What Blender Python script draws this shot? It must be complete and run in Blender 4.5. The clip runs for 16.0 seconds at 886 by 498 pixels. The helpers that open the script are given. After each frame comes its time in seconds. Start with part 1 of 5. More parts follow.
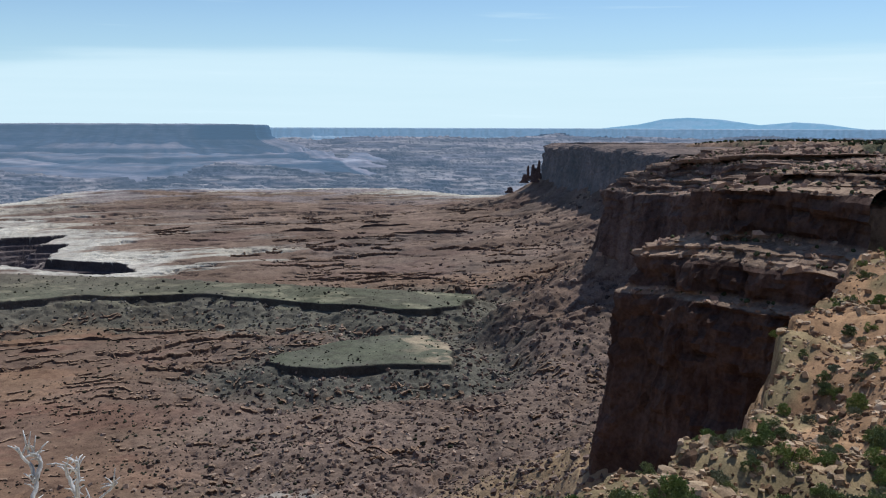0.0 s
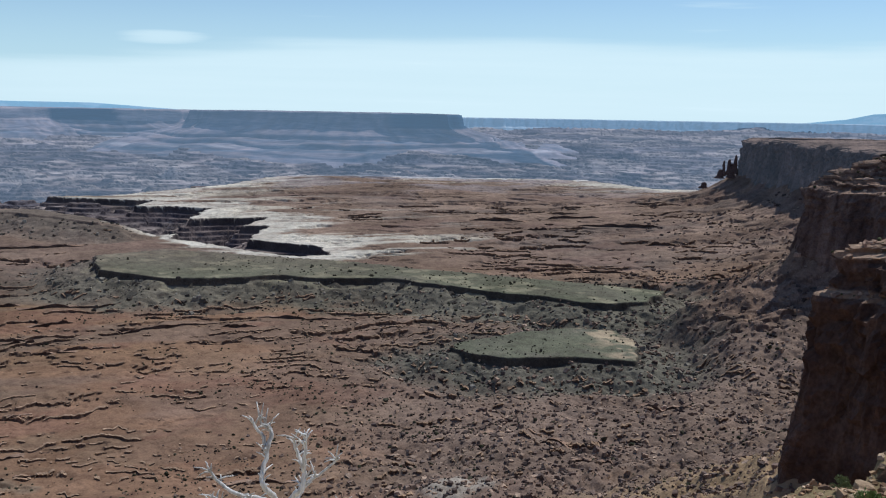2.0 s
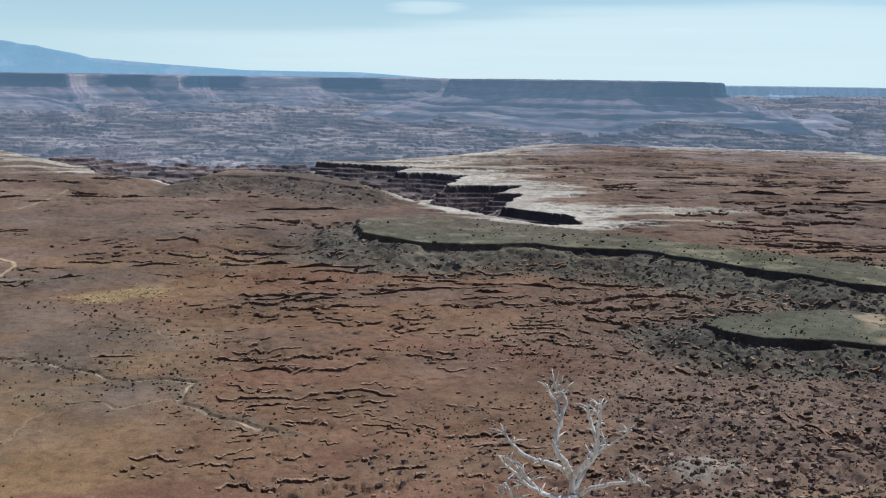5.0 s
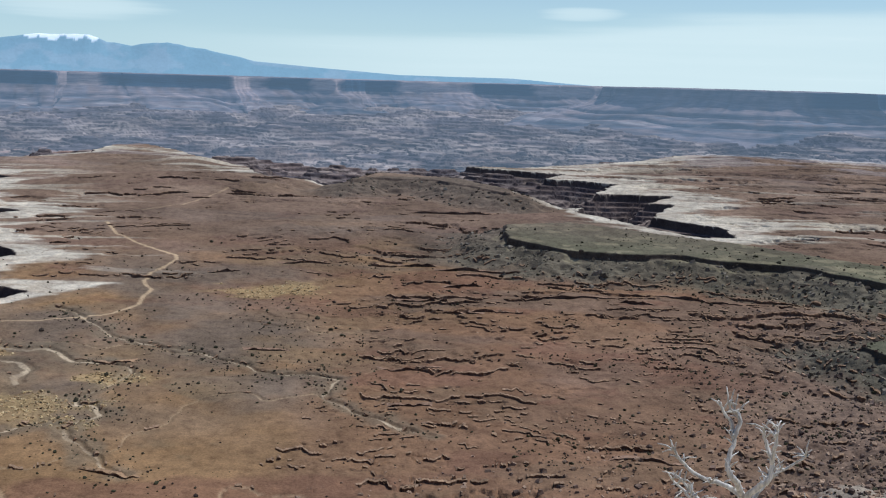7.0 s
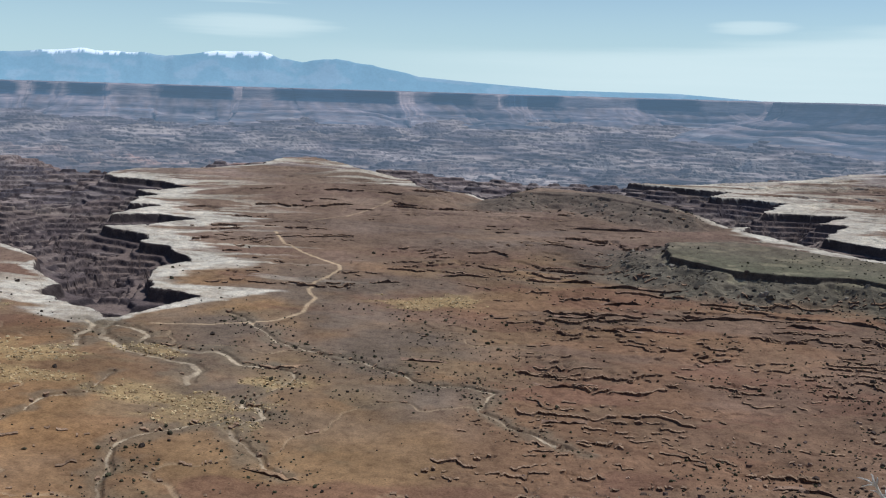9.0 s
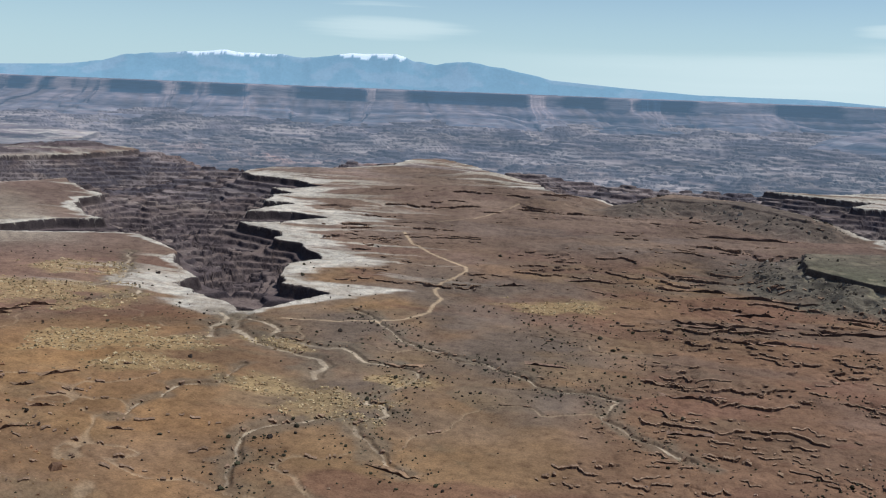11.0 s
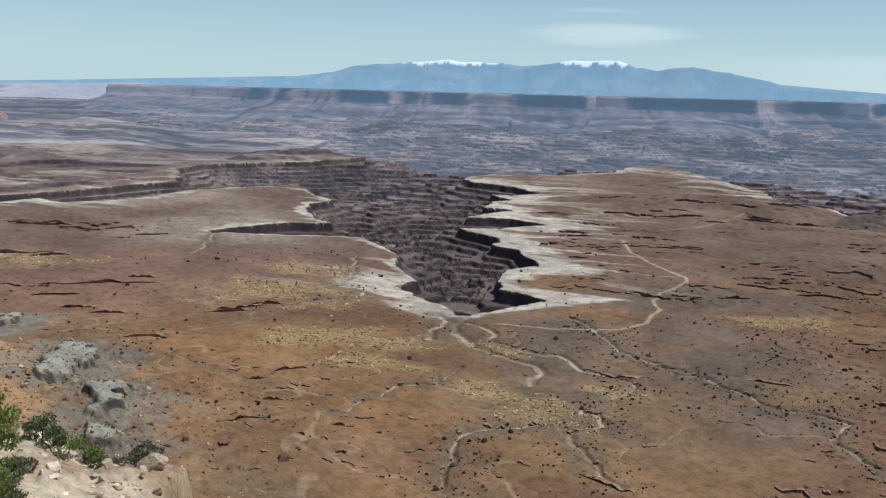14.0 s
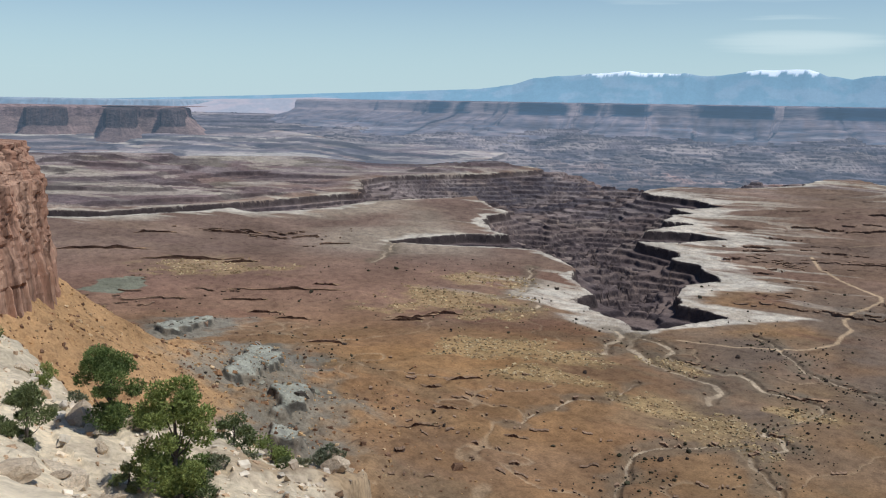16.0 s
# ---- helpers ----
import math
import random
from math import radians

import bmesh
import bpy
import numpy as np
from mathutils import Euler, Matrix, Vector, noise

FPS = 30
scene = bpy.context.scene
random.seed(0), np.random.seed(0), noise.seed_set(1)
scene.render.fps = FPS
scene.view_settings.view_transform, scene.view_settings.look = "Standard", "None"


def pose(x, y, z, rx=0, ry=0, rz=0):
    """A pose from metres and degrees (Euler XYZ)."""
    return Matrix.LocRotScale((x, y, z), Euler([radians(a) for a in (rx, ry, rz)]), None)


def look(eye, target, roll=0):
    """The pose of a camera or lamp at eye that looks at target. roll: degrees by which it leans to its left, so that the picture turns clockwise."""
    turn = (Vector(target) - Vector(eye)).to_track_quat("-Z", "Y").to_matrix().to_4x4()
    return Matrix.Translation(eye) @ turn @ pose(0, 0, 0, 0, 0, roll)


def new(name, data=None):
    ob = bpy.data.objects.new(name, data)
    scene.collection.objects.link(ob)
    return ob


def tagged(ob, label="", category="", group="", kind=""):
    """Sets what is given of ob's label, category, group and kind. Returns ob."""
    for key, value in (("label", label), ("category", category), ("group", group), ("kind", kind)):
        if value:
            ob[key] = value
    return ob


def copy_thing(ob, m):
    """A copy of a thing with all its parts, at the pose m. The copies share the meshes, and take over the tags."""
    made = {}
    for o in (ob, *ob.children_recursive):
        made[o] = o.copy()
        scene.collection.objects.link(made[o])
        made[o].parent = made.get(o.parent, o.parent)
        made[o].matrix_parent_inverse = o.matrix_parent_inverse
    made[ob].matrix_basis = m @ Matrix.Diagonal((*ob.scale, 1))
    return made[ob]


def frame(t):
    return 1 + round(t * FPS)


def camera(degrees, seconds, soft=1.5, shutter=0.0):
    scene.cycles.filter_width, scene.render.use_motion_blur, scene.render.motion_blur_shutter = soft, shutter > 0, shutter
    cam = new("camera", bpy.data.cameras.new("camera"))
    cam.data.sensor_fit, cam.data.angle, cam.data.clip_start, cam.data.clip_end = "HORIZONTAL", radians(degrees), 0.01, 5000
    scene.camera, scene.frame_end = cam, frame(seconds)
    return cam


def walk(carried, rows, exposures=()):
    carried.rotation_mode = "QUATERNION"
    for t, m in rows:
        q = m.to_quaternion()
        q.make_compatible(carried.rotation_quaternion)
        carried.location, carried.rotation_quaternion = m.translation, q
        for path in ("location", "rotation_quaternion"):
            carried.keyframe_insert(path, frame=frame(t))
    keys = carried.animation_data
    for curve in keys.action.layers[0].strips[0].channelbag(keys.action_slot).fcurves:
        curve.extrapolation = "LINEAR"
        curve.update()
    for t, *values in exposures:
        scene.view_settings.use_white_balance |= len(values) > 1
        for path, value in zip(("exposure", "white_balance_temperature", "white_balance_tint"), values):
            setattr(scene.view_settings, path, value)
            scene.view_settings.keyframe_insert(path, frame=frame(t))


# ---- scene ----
# The clip's camera: a hand-held pan from one spot on the rim, swung at arm's length.
# Rows: seconds, east, north, tilt up from straight down, heading, lean.
EYE = 1.6
cam = camera(46.4, 16.0, 1.15)
ROWS = [(0.0, 0.519, 0.808, 83.212, -32.697, 0.212),
        (0.5, 0.479, 0.832, 83.408, -29.959, 0.325),
        (1.0, 0.447, 0.85, 83.491, -27.736, 0.655),
        (1.5, 0.405, 0.871, 83.195, -24.937, 0.873),
        (2.0, 0.364, 0.888, 82.608, -22.292, 1.021),
        (2.5, 0.324, 0.904, 81.812, -19.713, 1.192),
        (3.0, 0.289, 0.916, 81.347, -17.496, 1.006),
        (3.5, 0.253, 0.926, 81.041, -15.31, 1.094),
        (4.0, 0.213, 0.936, 80.778, -12.842, 0.92),
        (6.5, 0.037, 0.959, 80.848, -2.214, 1.447),
        (7.0, 0.001, 0.96, 80.853, -0.082, 1.641),
        (7.5, -0.038, 0.959, 80.939, 2.286, 1.729),
        (8.0, -0.067, 0.958, 81.196, 4.011, 1.963),
        (8.5, -0.109, 0.954, 81.181, 6.493, 1.99),
        (9.0, -0.147, 0.949, 81.43, 8.819, 1.657),
        (11.5, -0.289, 0.915, 81.318, 17.536, 2.232),
        (12.0, -0.318, 0.906, 81.218, 19.316, 2.043),
        (12.5, -0.353, 0.893, 80.859, 21.561, 1.899),
        (13.0, -0.391, 0.877, 81.275, 24.059, 1.461),
        (13.5, -0.422, 0.862, 81.412, 26.099, 1.311),
        (14.0, -0.451, 0.847, 81.401, 28.05, 1.45),
        (14.5, -0.484, 0.829, 81.529, 30.282, 1.303),
        (15.0, -0.526, 0.803, 81.557, 33.189, 1.035),
        (15.5, -0.557, 0.782, 81.691, 35.438, 0.981),
        (16.0, -0.59, 0.757, 81.877, 37.915, 0.916)]
walk(cam, [(t, Matrix.Translation((x, y, EYE)) @ Euler((0, 0, radians(head))).to_matrix().to_4x4()
            @ Euler((radians(tilt), 0, 0)).to_matrix().to_4x4() @ Euler((0, 0, radians(lean))).to_matrix().to_4x4())
           for t, x, y, tilt, head, lean in ROWS],
     [(0.0, 0.06, 5950, 5), (4.0, 0.03, 6100, 6), (9.0, -0.04, 6250, 6), (16.0, -0.10, 6400, 7)])

# ---- world and sun ----
SUN_AZ, SUN_EL = -72.0, 61.0     # degrees left of north, degrees up
world = bpy.data.worlds.new("sky")
scene.world = world
world.use_nodes = True
wn, wl = world.node_tree.nodes, world.node_tree.links
wn.clear()
w_out = wn.new("ShaderNodeOutputWorld")
w_bg = wn.new("ShaderNodeBackground")
sky = wn.new("ShaderNodeTexSky")
sky.sky_type = "NISHITA"
sky.sun_disc = False
sky.sun_elevation = radians(SUN_EL)
sky.sun_rotation = radians(-SUN_AZ)
sky.altitude, sky.air_density, sky.dust_density, sky.ozone_density = 1900, 1.0, 0.1, 2.2
w_bg.inputs["Strength"].default_value = 0.10
# thin cirrus: a white veil low in the sky and a few streaks, by the sky's own direction
tc = wn.new("ShaderNodeTexCoord")
sep = wn.new("ShaderNodeSeparateXYZ")
wl.new(tc.outputs["Generated"], sep.inputs[0])


def w_math(op, a, b=None, clamp=False):
    m = wn.new("ShaderNodeMath")
    m.operation, m.use_clamp = op, clamp
    for k, v in enumerate((a, b)):
        if v is None:
            continue
        if hasattr(v, "links"):
            wl.new(v, m.inputs[k])
        else:
            m.inputs[k].default_value = v
    return m.outputs[0]


def w_range(v, a, b):
    m = wn.new("ShaderNodeMapRange")
    m.interpolation_type = "SMOOTHSTEP"
    m.inputs["From Min"].default_value, m.inputs["From Max"].default_value = a, b
    wl.new(v, m.inputs["Value"])
    return m.outputs[0]


def w_noise(scale, stretch, detail=5.0):
    mp = wn.new("ShaderNodeMapping")
    mp.inputs["Scale"].default_value = stretch
    wl.new(tc.outputs["Generated"], mp.inputs["Vector"])
    t = wn.new("ShaderNodeTexNoise")
    t.inputs["Scale"].default_value, t.inputs["Detail"].default_value = scale, detail
    wl.new(mp.outputs[0], t.inputs["Vector"])
    return t.outputs["Fac"]


soft = w_noise(3.0, (1, 1, 9))
wisp = w_noise(4.0, (1, 1, 22), 7.0)
height = w_math("ADD", w_math("ADD", sep.outputs["Z"], w_math("MULTIPLY", w_math("SUBTRACT", soft, 0.5), 0.030)), w_math("MULTIPLY", w_math("SUBTRACT", wisp, 0.5), 0.022))
crest = w_math("SUBTRACT", height, w_math("MULTIPLY", w_range(sep.outputs["X"], -0.12, 0.40), 0.026))
veil = w_math("MULTIPLY", w_math("MULTIPLY", w_range(crest, 0.050, 0.030), w_range(sep.outputs["X"], -0.40, 0.10)), w_math("ADD", 0.72, w_math("MULTIPLY", wisp, 0.5)))
low = w_math("MULTIPLY", w_range(sep.outputs["Z"], 0.15, -0.01), 0.82)
streaks = w_math("MULTIPLY", w_math("MULTIPLY", w_range(wisp, 0.62, 0.74), 0.3), w_range(sep.outputs["Z"], 0.3, 0.08))


def cloud(az, el, wide, high):
    """A thin lens of cirrus at a bearing and height, its size in degrees."""
    a = radians(az)
    d = wn.new("ShaderNodeVectorMath")
    d.operation = "DOT_PRODUCT"
    wl.new(tc.outputs["Generated"], d.inputs[0])
    d.inputs[1].default_value = (math.cos(a), math.sin(a), 0)
    u = w_math("DIVIDE", d.outputs["Value"], math.sin(radians(wide)))
    v = w_math("DIVIDE", w_math("SUBTRACT", sep.outputs["Z"], math.sin(radians(el))), math.sin(radians(high)))
    far = w_math("ADD", w_math("MULTIPLY", u, u), w_math("MULTIPLY", v, v))
    return w_math("MULTIPLY", w_range(w_math("ADD", far, w_math("MULTIPLY", w_math("SUBTRACT", wisp, 0.5), 2.2)), 1.1, 0.0), 0.62)


lenses = w_math("MAXIMUM", cloud(19.3, 3.25, 5.2, 0.62), cloud(-7.2, 3.8, 2.6, 0.42))
cover = w_math("ADD", w_math("MAXIMUM", w_math("MULTIPLY", veil, 0.80), lenses), streaks, True)


def w_blend(fac, a, colour):
    m = wn.new("ShaderNodeMix")
    m.data_type = "RGBA"
    wl.new(fac, m.inputs["Factor"])
    wl.new(a, m.inputs["A"])
    m.inputs["B"].default_value = (*colour, 1)
    return m.outputs["Result"]


hazy = w_blend(low, sky.outputs[0], (4.9, 6.8, 7.9))
clouded = w_blend(cover, hazy, (7.2, 8.5, 9.0))
wl.new(clouded, w_bg.inputs["Color"])
wl.new(w_bg.outputs[0], w_out.inputs["Surface"])
sun = new("sun", bpy.data.lights.new("sun", "SUN"))
sun.data.energy, sun.data.angle, sun.data.color = 3.35, radians(0.53), (1.0, 0.965, 0.91)
_sd = Vector((-math.sin(radians(SUN_AZ)) * math.cos(radians(SUN_EL)), math.cos(radians(SUN_AZ)) * math.cos(radians(SUN_EL)), math.sin(radians(SUN_EL))))
sun.matrix_world = look((0, 0, 500), tuple(Vector((0, 0, 500)) - _sd))


# ---- noise on arrays ----
def lattice(ix, iy, seed):
    h = (ix.astype(np.int64) * 374761393 + iy.astype(np.int64) * 668265263 + seed * 974634777) & 0xFFFFFFFF
    h = ((h ^ (h >> 13)) * 1274126177) & 0xFFFFFFFF
    h = ((h ^ (h >> 16)) * 2246822519) & 0xFFFFFFFF
    return ((h >> 8) & 0xFFFF) / 65535.0


def value_noise(x, y, seed=0):
    ix, iy = np.floor(x), np.floor(y)
    fx, fy = x - ix, y - iy
    fx, fy = fx * fx * fx * (fx * (fx * 6 - 15) + 10), fy * fy * fy * (fy * (fy * 6 - 15) + 10)
    a, b = lattice(ix, iy, seed), lattice(ix + 1, iy, seed)
    c, d = lattice(ix, iy + 1, seed), lattice(ix + 1, iy + 1, seed)
    return (a + (b - a) * fx) * (1 - fy) + (c + (d - c) * fx) * fy


CELLS = np.random.default_rng(11).random(512 * 512).astype(np.float32)


def table_noise(x, y, seed=0):
    """Value noise from a table of random cells: quick, for the wide sheets."""
    ix, iy = np.floor(x), np.floor(y)
    fx, fy = (x - ix).astype(np.float32), (y - iy).astype(np.float32)
    ix, iy = ix.astype(np.int32) + seed * 37, iy.astype(np.int32) + seed * 91
    fx, fy = fx * fx * (3 - 2 * fx), fy * fy * (3 - 2 * fy)
    c0, c1, r0, r1 = ix & 511, (ix + 1) & 511, (iy & 511) << 9, ((iy + 1) & 511) << 9
    a, b, c, d = CELLS[r0 + c0], CELLS[r0 + c1], CELLS[r1 + c0], CELLS[r1 + c1]
    a, c = a + (b - a) * fx, c + (d - c) * fx
    return a + (c - a) * fy


def fbm(x, y, octaves=4, seed=0, gain=0.5, finest=None, basis=value_noise):
    """Fractal noise about 0, roughly -0.5 to 0.5; finest: the smallest wave, in cells, that the mesh can carry."""
    total, amp, size = 0.0, 1.0, 0.0
    for k in range(octaves):
        part = amp * (basis(x * 1.0, y * 1.0, seed + 17 * k) - 0.5)
        total = total + (part if finest is None else part * np.clip(2.0 ** (1 - k) / finest - 0.6, 0, 1))
        size += amp
        x, y, amp = x * 1.97 + y * 0.31 + 5.3, y * 1.97 - x * 0.31 + 1.7, amp * gain
    return total / size * 1.5


def smooth(a, b, v):
    v = np.clip((v - a) / (b - a), 0, 1)
    return v * v * (3 - 2 * v)


def terrace(h, step, sharp=0.82):
    """Turns a slope into treads and risers."""
    q = h / step
    f = q - np.floor(q)
    return step * (np.floor(q) + 0.35 * f + 0.65 * smooth(sharp, 1.0, f))


def edge_distance(x, y, pts, closed=True):
    """Signed distance to an outline: positive outside; for an open line the plain distance and the place along it."""
    best = np.full(x.shape, 1e18)
    inside = np.zeros(x.shape, bool)
    n = len(pts)
    for i in range(n if closed else n - 1):
        (ax, ay), (bx, by) = pts[i], pts[(i + 1) % n]
        dx, dy = bx - ax, by - ay
        k = np.clip(((x - ax) * dx + (y - ay) * dy) / (dx * dx + dy * dy + 1e-9), 0, 1)
        best = np.minimum(best, (x - ax - k * dx) ** 2 + (y - ay - k * dy) ** 2)
        if closed:
            cross = ((ay > y) != (by > y)) & (x < (bx - ax) * (y - ay) / (by - ay + 1e-12) + ax)
            inside ^= cross
    best = np.sqrt(best)
    return np.where(inside, -best, best) if closed else best


def mapped(co):
    """Country past 1 km is drawn together along the line of sight, for a world that ends at 5 km."""
    co = np.asarray(co, float)
    r = np.maximum(np.hypot(co[:, 0], co[:, 1]), 1e-3)
    s = np.where(r > 1000, 1000 * (1 + np.log(np.maximum(r, 1000) / 1000)) / r, 1.0)
    return co * s[:, None] + (0, 0, EYE)


# ---- mesh helpers ----
def grid_mesh(name, co, rows, cols, material, colour=None, wrap=False, flip=False, keep=None):
    """A sheet of rows x cols points, with base colours held on its points."""
    me = bpy.data.meshes.new(name)
    i = np.arange(rows * cols).reshape(rows, cols)
    if wrap:
        i = np.concatenate([i, i[:, :1]], 1)
    quads = np.stack([i[:-1, :-1], i[:-1, 1:], i[1:, 1:], i[1:, :-1]], -1).reshape(-1, 4)
    if flip:
        quads = quads[:, ::-1]
    if keep is not None:
        quads = quads[np.asarray(keep)[quads].all(1)]
    me.vertices.add(len(co))
    me.vertices.foreach_set("co", np.ascontiguousarray(co, np.float32).ravel())
    me.loops.add(quads.size)
    me.loops.foreach_set("vertex_index", np.ascontiguousarray(quads, np.int32).ravel())
    me.polygons.add(len(quads))
    me.polygons.foreach_set("loop_start", np.arange(0, quads.size, 4, dtype=np.int32))
    if colour is not None:
        a = me.color_attributes.new("soil", "FLOAT_COLOR", "POINT")
        a.data.foreach_set("color", np.ascontiguousarray(np.concatenate([colour, np.ones((len(co), 1))], 1), np.float32).ravel())
    me.update(calc_edges=True)
    me.materials.append(material)
    return me


def joined(name, co, faces, colour, material):
    """One mesh of many small pieces."""
    me = bpy.data.meshes.new(name)
    faces = np.asarray(faces)
    k = faces.shape[1]
    me.vertices.add(len(co))
    me.vertices.foreach_set("co", np.ascontiguousarray(co, np.float32).ravel())
    me.loops.add(faces.size)
    me.loops.foreach_set("vertex_index", np.ascontiguousarray(faces, np.int32).ravel())
    me.polygons.add(len(faces))
    me.polygons.foreach_set("loop_start", np.arange(0, faces.size, k, dtype=np.int32))
    a = me.color_attributes.new("soil", "FLOAT_COLOR", "POINT")
    a.data.foreach_set("color", np.ascontiguousarray(np.concatenate([colour, np.ones((len(co), 1))], 1), np.float32).ravel())
    me.update(calc_edges=True)
    me.shade_flat()
    me.materials.append(material)
    return me


# ---- materials ----
def nodes_of(name):
    m = bpy.data.materials.new(name)
    m.use_nodes = True
    n, l = m.node_tree.nodes, m.node_tree.links
    return m, n, l, n["Principled BSDF"]


def noise_node(n, l, scale, detail=6.0, rough=0.6, stretch=None, coords="Object", distortion=0.0):
    tc = n.new("ShaderNodeTexCoord")
    src = tc.outputs[coords]
    if stretch:
        mp = n.new("ShaderNodeMapping")
        mp.inputs["Scale"].default_value = stretch
        l.new(src, mp.inputs["Vector"])
        src = mp.outputs[0]
    t = n.new("ShaderNodeTexNoise")
    t.inputs["Scale"].default_value = scale
    t.inputs["Detail"].default_value = detail
    t.inputs["Roughness"].default_value = rough
    t.inputs["Distortion"].default_value = distortion
    l.new(src, t.inputs["Vector"])
    return t.outputs["Fac"]


def ramp(n, l, fac, stops):
    r = n.new("ShaderNodeValToRGB")
    r.color_ramp.elements[0].position, r.color_ramp.elements[0].color = stops[0][0], (*stops[0][1], 1)
    r.color_ramp.elements[1].position, r.color_ramp.elements[1].color = stops[-1][0], (*stops[-1][1], 1)
    for p, c in stops[1:-1]:
        e = r.color_ramp.elements.new(p)
        e.color = (*c, 1)
    l.new(fac, r.inputs["Fac"])
    return r.outputs["Color"]


def mix(n, l, kind, fac, a, b):
    m = n.new("ShaderNodeMix")
    m.data_type, m.blend_type = "RGBA", kind
    for sock, v in ((m.inputs["Factor"], fac), (m.inputs["A"], a), (m.inputs["B"], b)):
        if hasattr(v, "links"):
            l.new(v, sock)
        else:
            sock.default_value = v
    return m.outputs["Result"]


def grey(v):
    return (v, v, v)


def bumped(n, l, bsdf, heights):
    """Chains bumps: (height socket, strength, distance)."""
    last = None
    for h, strength, dist in heights:
        b = n.new("ShaderNodeBump")
        b.inputs["Strength"].default_value, b.inputs["Distance"].default_value = strength, dist
        l.new(h, b.inputs["Height"])
        if last:
            l.new(last, b.inputs["Normal"])
        last = b.outputs["Normal"]
    l.new(last, bsdf.inputs["Normal"])


def land_material(name, coarse, fine, grain, bump=(6.0, 1.5), rough=0.95, blotch=(0.62, 1.38), haze_glow=0.0, stretch=None, fuzz=1.0):
    """Bare ground: the sheet's own base colours, broken up at three sizes."""
    m, n, l, b = nodes_of(name)
    at = n.new("ShaderNodeAttribute")
    at.attribute_name = "soil"
    n1 = noise_node(n, l, coarse, 8, 0.62, stretch)
    n2 = noise_node(n, l, fine, 6, 0.7, stretch)
    n3 = noise_node(n, l, grain, 3, 0.6, stretch)
    c = mix(n, l, "MULTIPLY", 1.0, at.outputs["Color"], ramp(n, l, n1, [(0.3, grey(blotch[0])), (0.7, grey(blotch[1]))]))
    c = mix(n, l, "MULTIPLY", 1.0, c, ramp(n, l, n2, [(0.32, (1 - 0.30 * fuzz, 1 - 0.32 * fuzz, 1 - 0.30 * fuzz)), (0.5, grey(1.0)), (0.7, (1 + 0.24 * fuzz, 1 + 0.22 * fuzz, 1 + 0.18 * fuzz))]))
    c = mix(n, l, "MULTIPLY", 1.0, c, ramp(n, l, n3, [(0.35, grey(1 - 0.2 * fuzz)), (0.55, grey(1.03)), (0.75, grey(1 + 0.14 * fuzz))]))
    l.new(c, b.inputs["Base Color"])
    b.inputs["Roughness"].default_value = rough
    b.inputs["Specular IOR Level"].default_value = 0.0
    if haze_glow:     # haze put into the far materials as a blue glow
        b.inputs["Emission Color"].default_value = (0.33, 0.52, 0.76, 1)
        b.inputs["Emission Strength"].default_value = haze_glow
    bumped(n, l, b, [(n2, 1.0, bump[0]), (n3, 1.0, bump[1])])
    return m


GROUND = land_material("desert_soil", 0.008, 0.07, 0.4, (1.6, 0.5), fuzz=1.0, blotch=(0.72, 1.28))
ROCK = land_material("sandstone_cliff", 0.012, 0.09, 0.4, (3.0, 0.8))
FAR = land_material("far_haze_tint", 0.003, 0.012, 0.05, (1.0, 0.3), haze_glow=0.25, blotch=(0.68, 1.32), stretch=(0.6, 0.6, 7.0))
FAR_GROUND = land_material("far_badlands", 0.004, 0.015, 0.06, (1.5, 0.5), haze_glow=0.17, blotch=(0.55, 1.4), stretch=(0.6, 0.6, 8.0))
BUTTE = land_material("hazy_sandstone", 0.006, 0.04, 0.15, (1.5, 0.5), haze_glow=0.13, stretch=(1.0, 1.0, 3.0))
HAZY = land_material("hazy_cliff", 0.012, 0.09, 0.4, (2.0, 0.6), haze_glow=0.03)
HORIZON = land_material("far_plateau_haze", 0.003, 0.012, 0.05, (0.5, 0.2), haze_glow=0.42, blotch=(0.85, 1.15), stretch=(0.6, 0.6, 7.0), fuzz=0.4)
RANGE = land_material("far_range", 0.004, 0.03, 0.1, (0.4, 0.1), haze_glow=0.39, blotch=(0.92, 1.08), fuzz=0.3)
FACE = land_material("cliff_face", 0.03, 0.14, 0.6, (0.7, 0.25), stretch=(1.0, 1.0, 0.22), fuzz=0.8)
RIMSTONE = land_material("pale_slickrock", 0.06, 0.5, 3.0, (0.22, 0.06))


# ---- plan of the country (metres east and north of the eye) ----
WHITE_RIM = [(-4600, 1150), (-3169, 1919), (-3064, 1991), (-3030, 2188), (-2973, 2385), (-2979, 2529), (-2822, 2499), (-2746, 2611), (-2725, 2824), (-2807, 3130),
             (-2730, 3378), (-2687, 3461), (-2644, 3620), (-2401, 3372), (-2173, 3173), (-2160, 3033), (-2037, 2831), (-1854, 2662), (-1784, 2621), (-1894, 2527),
             (-1925, 2375), (-1940, 2246), (-1822, 2263), (-1724, 2333), (-1595, 2397), (-1521, 2376), (-1398, 2292), (-1289, 2175), (-1185, 2012), (-1061, 1894),
             (-1075, 1810), (-977, 1744), (-857, 1658), (-830, 1629)]
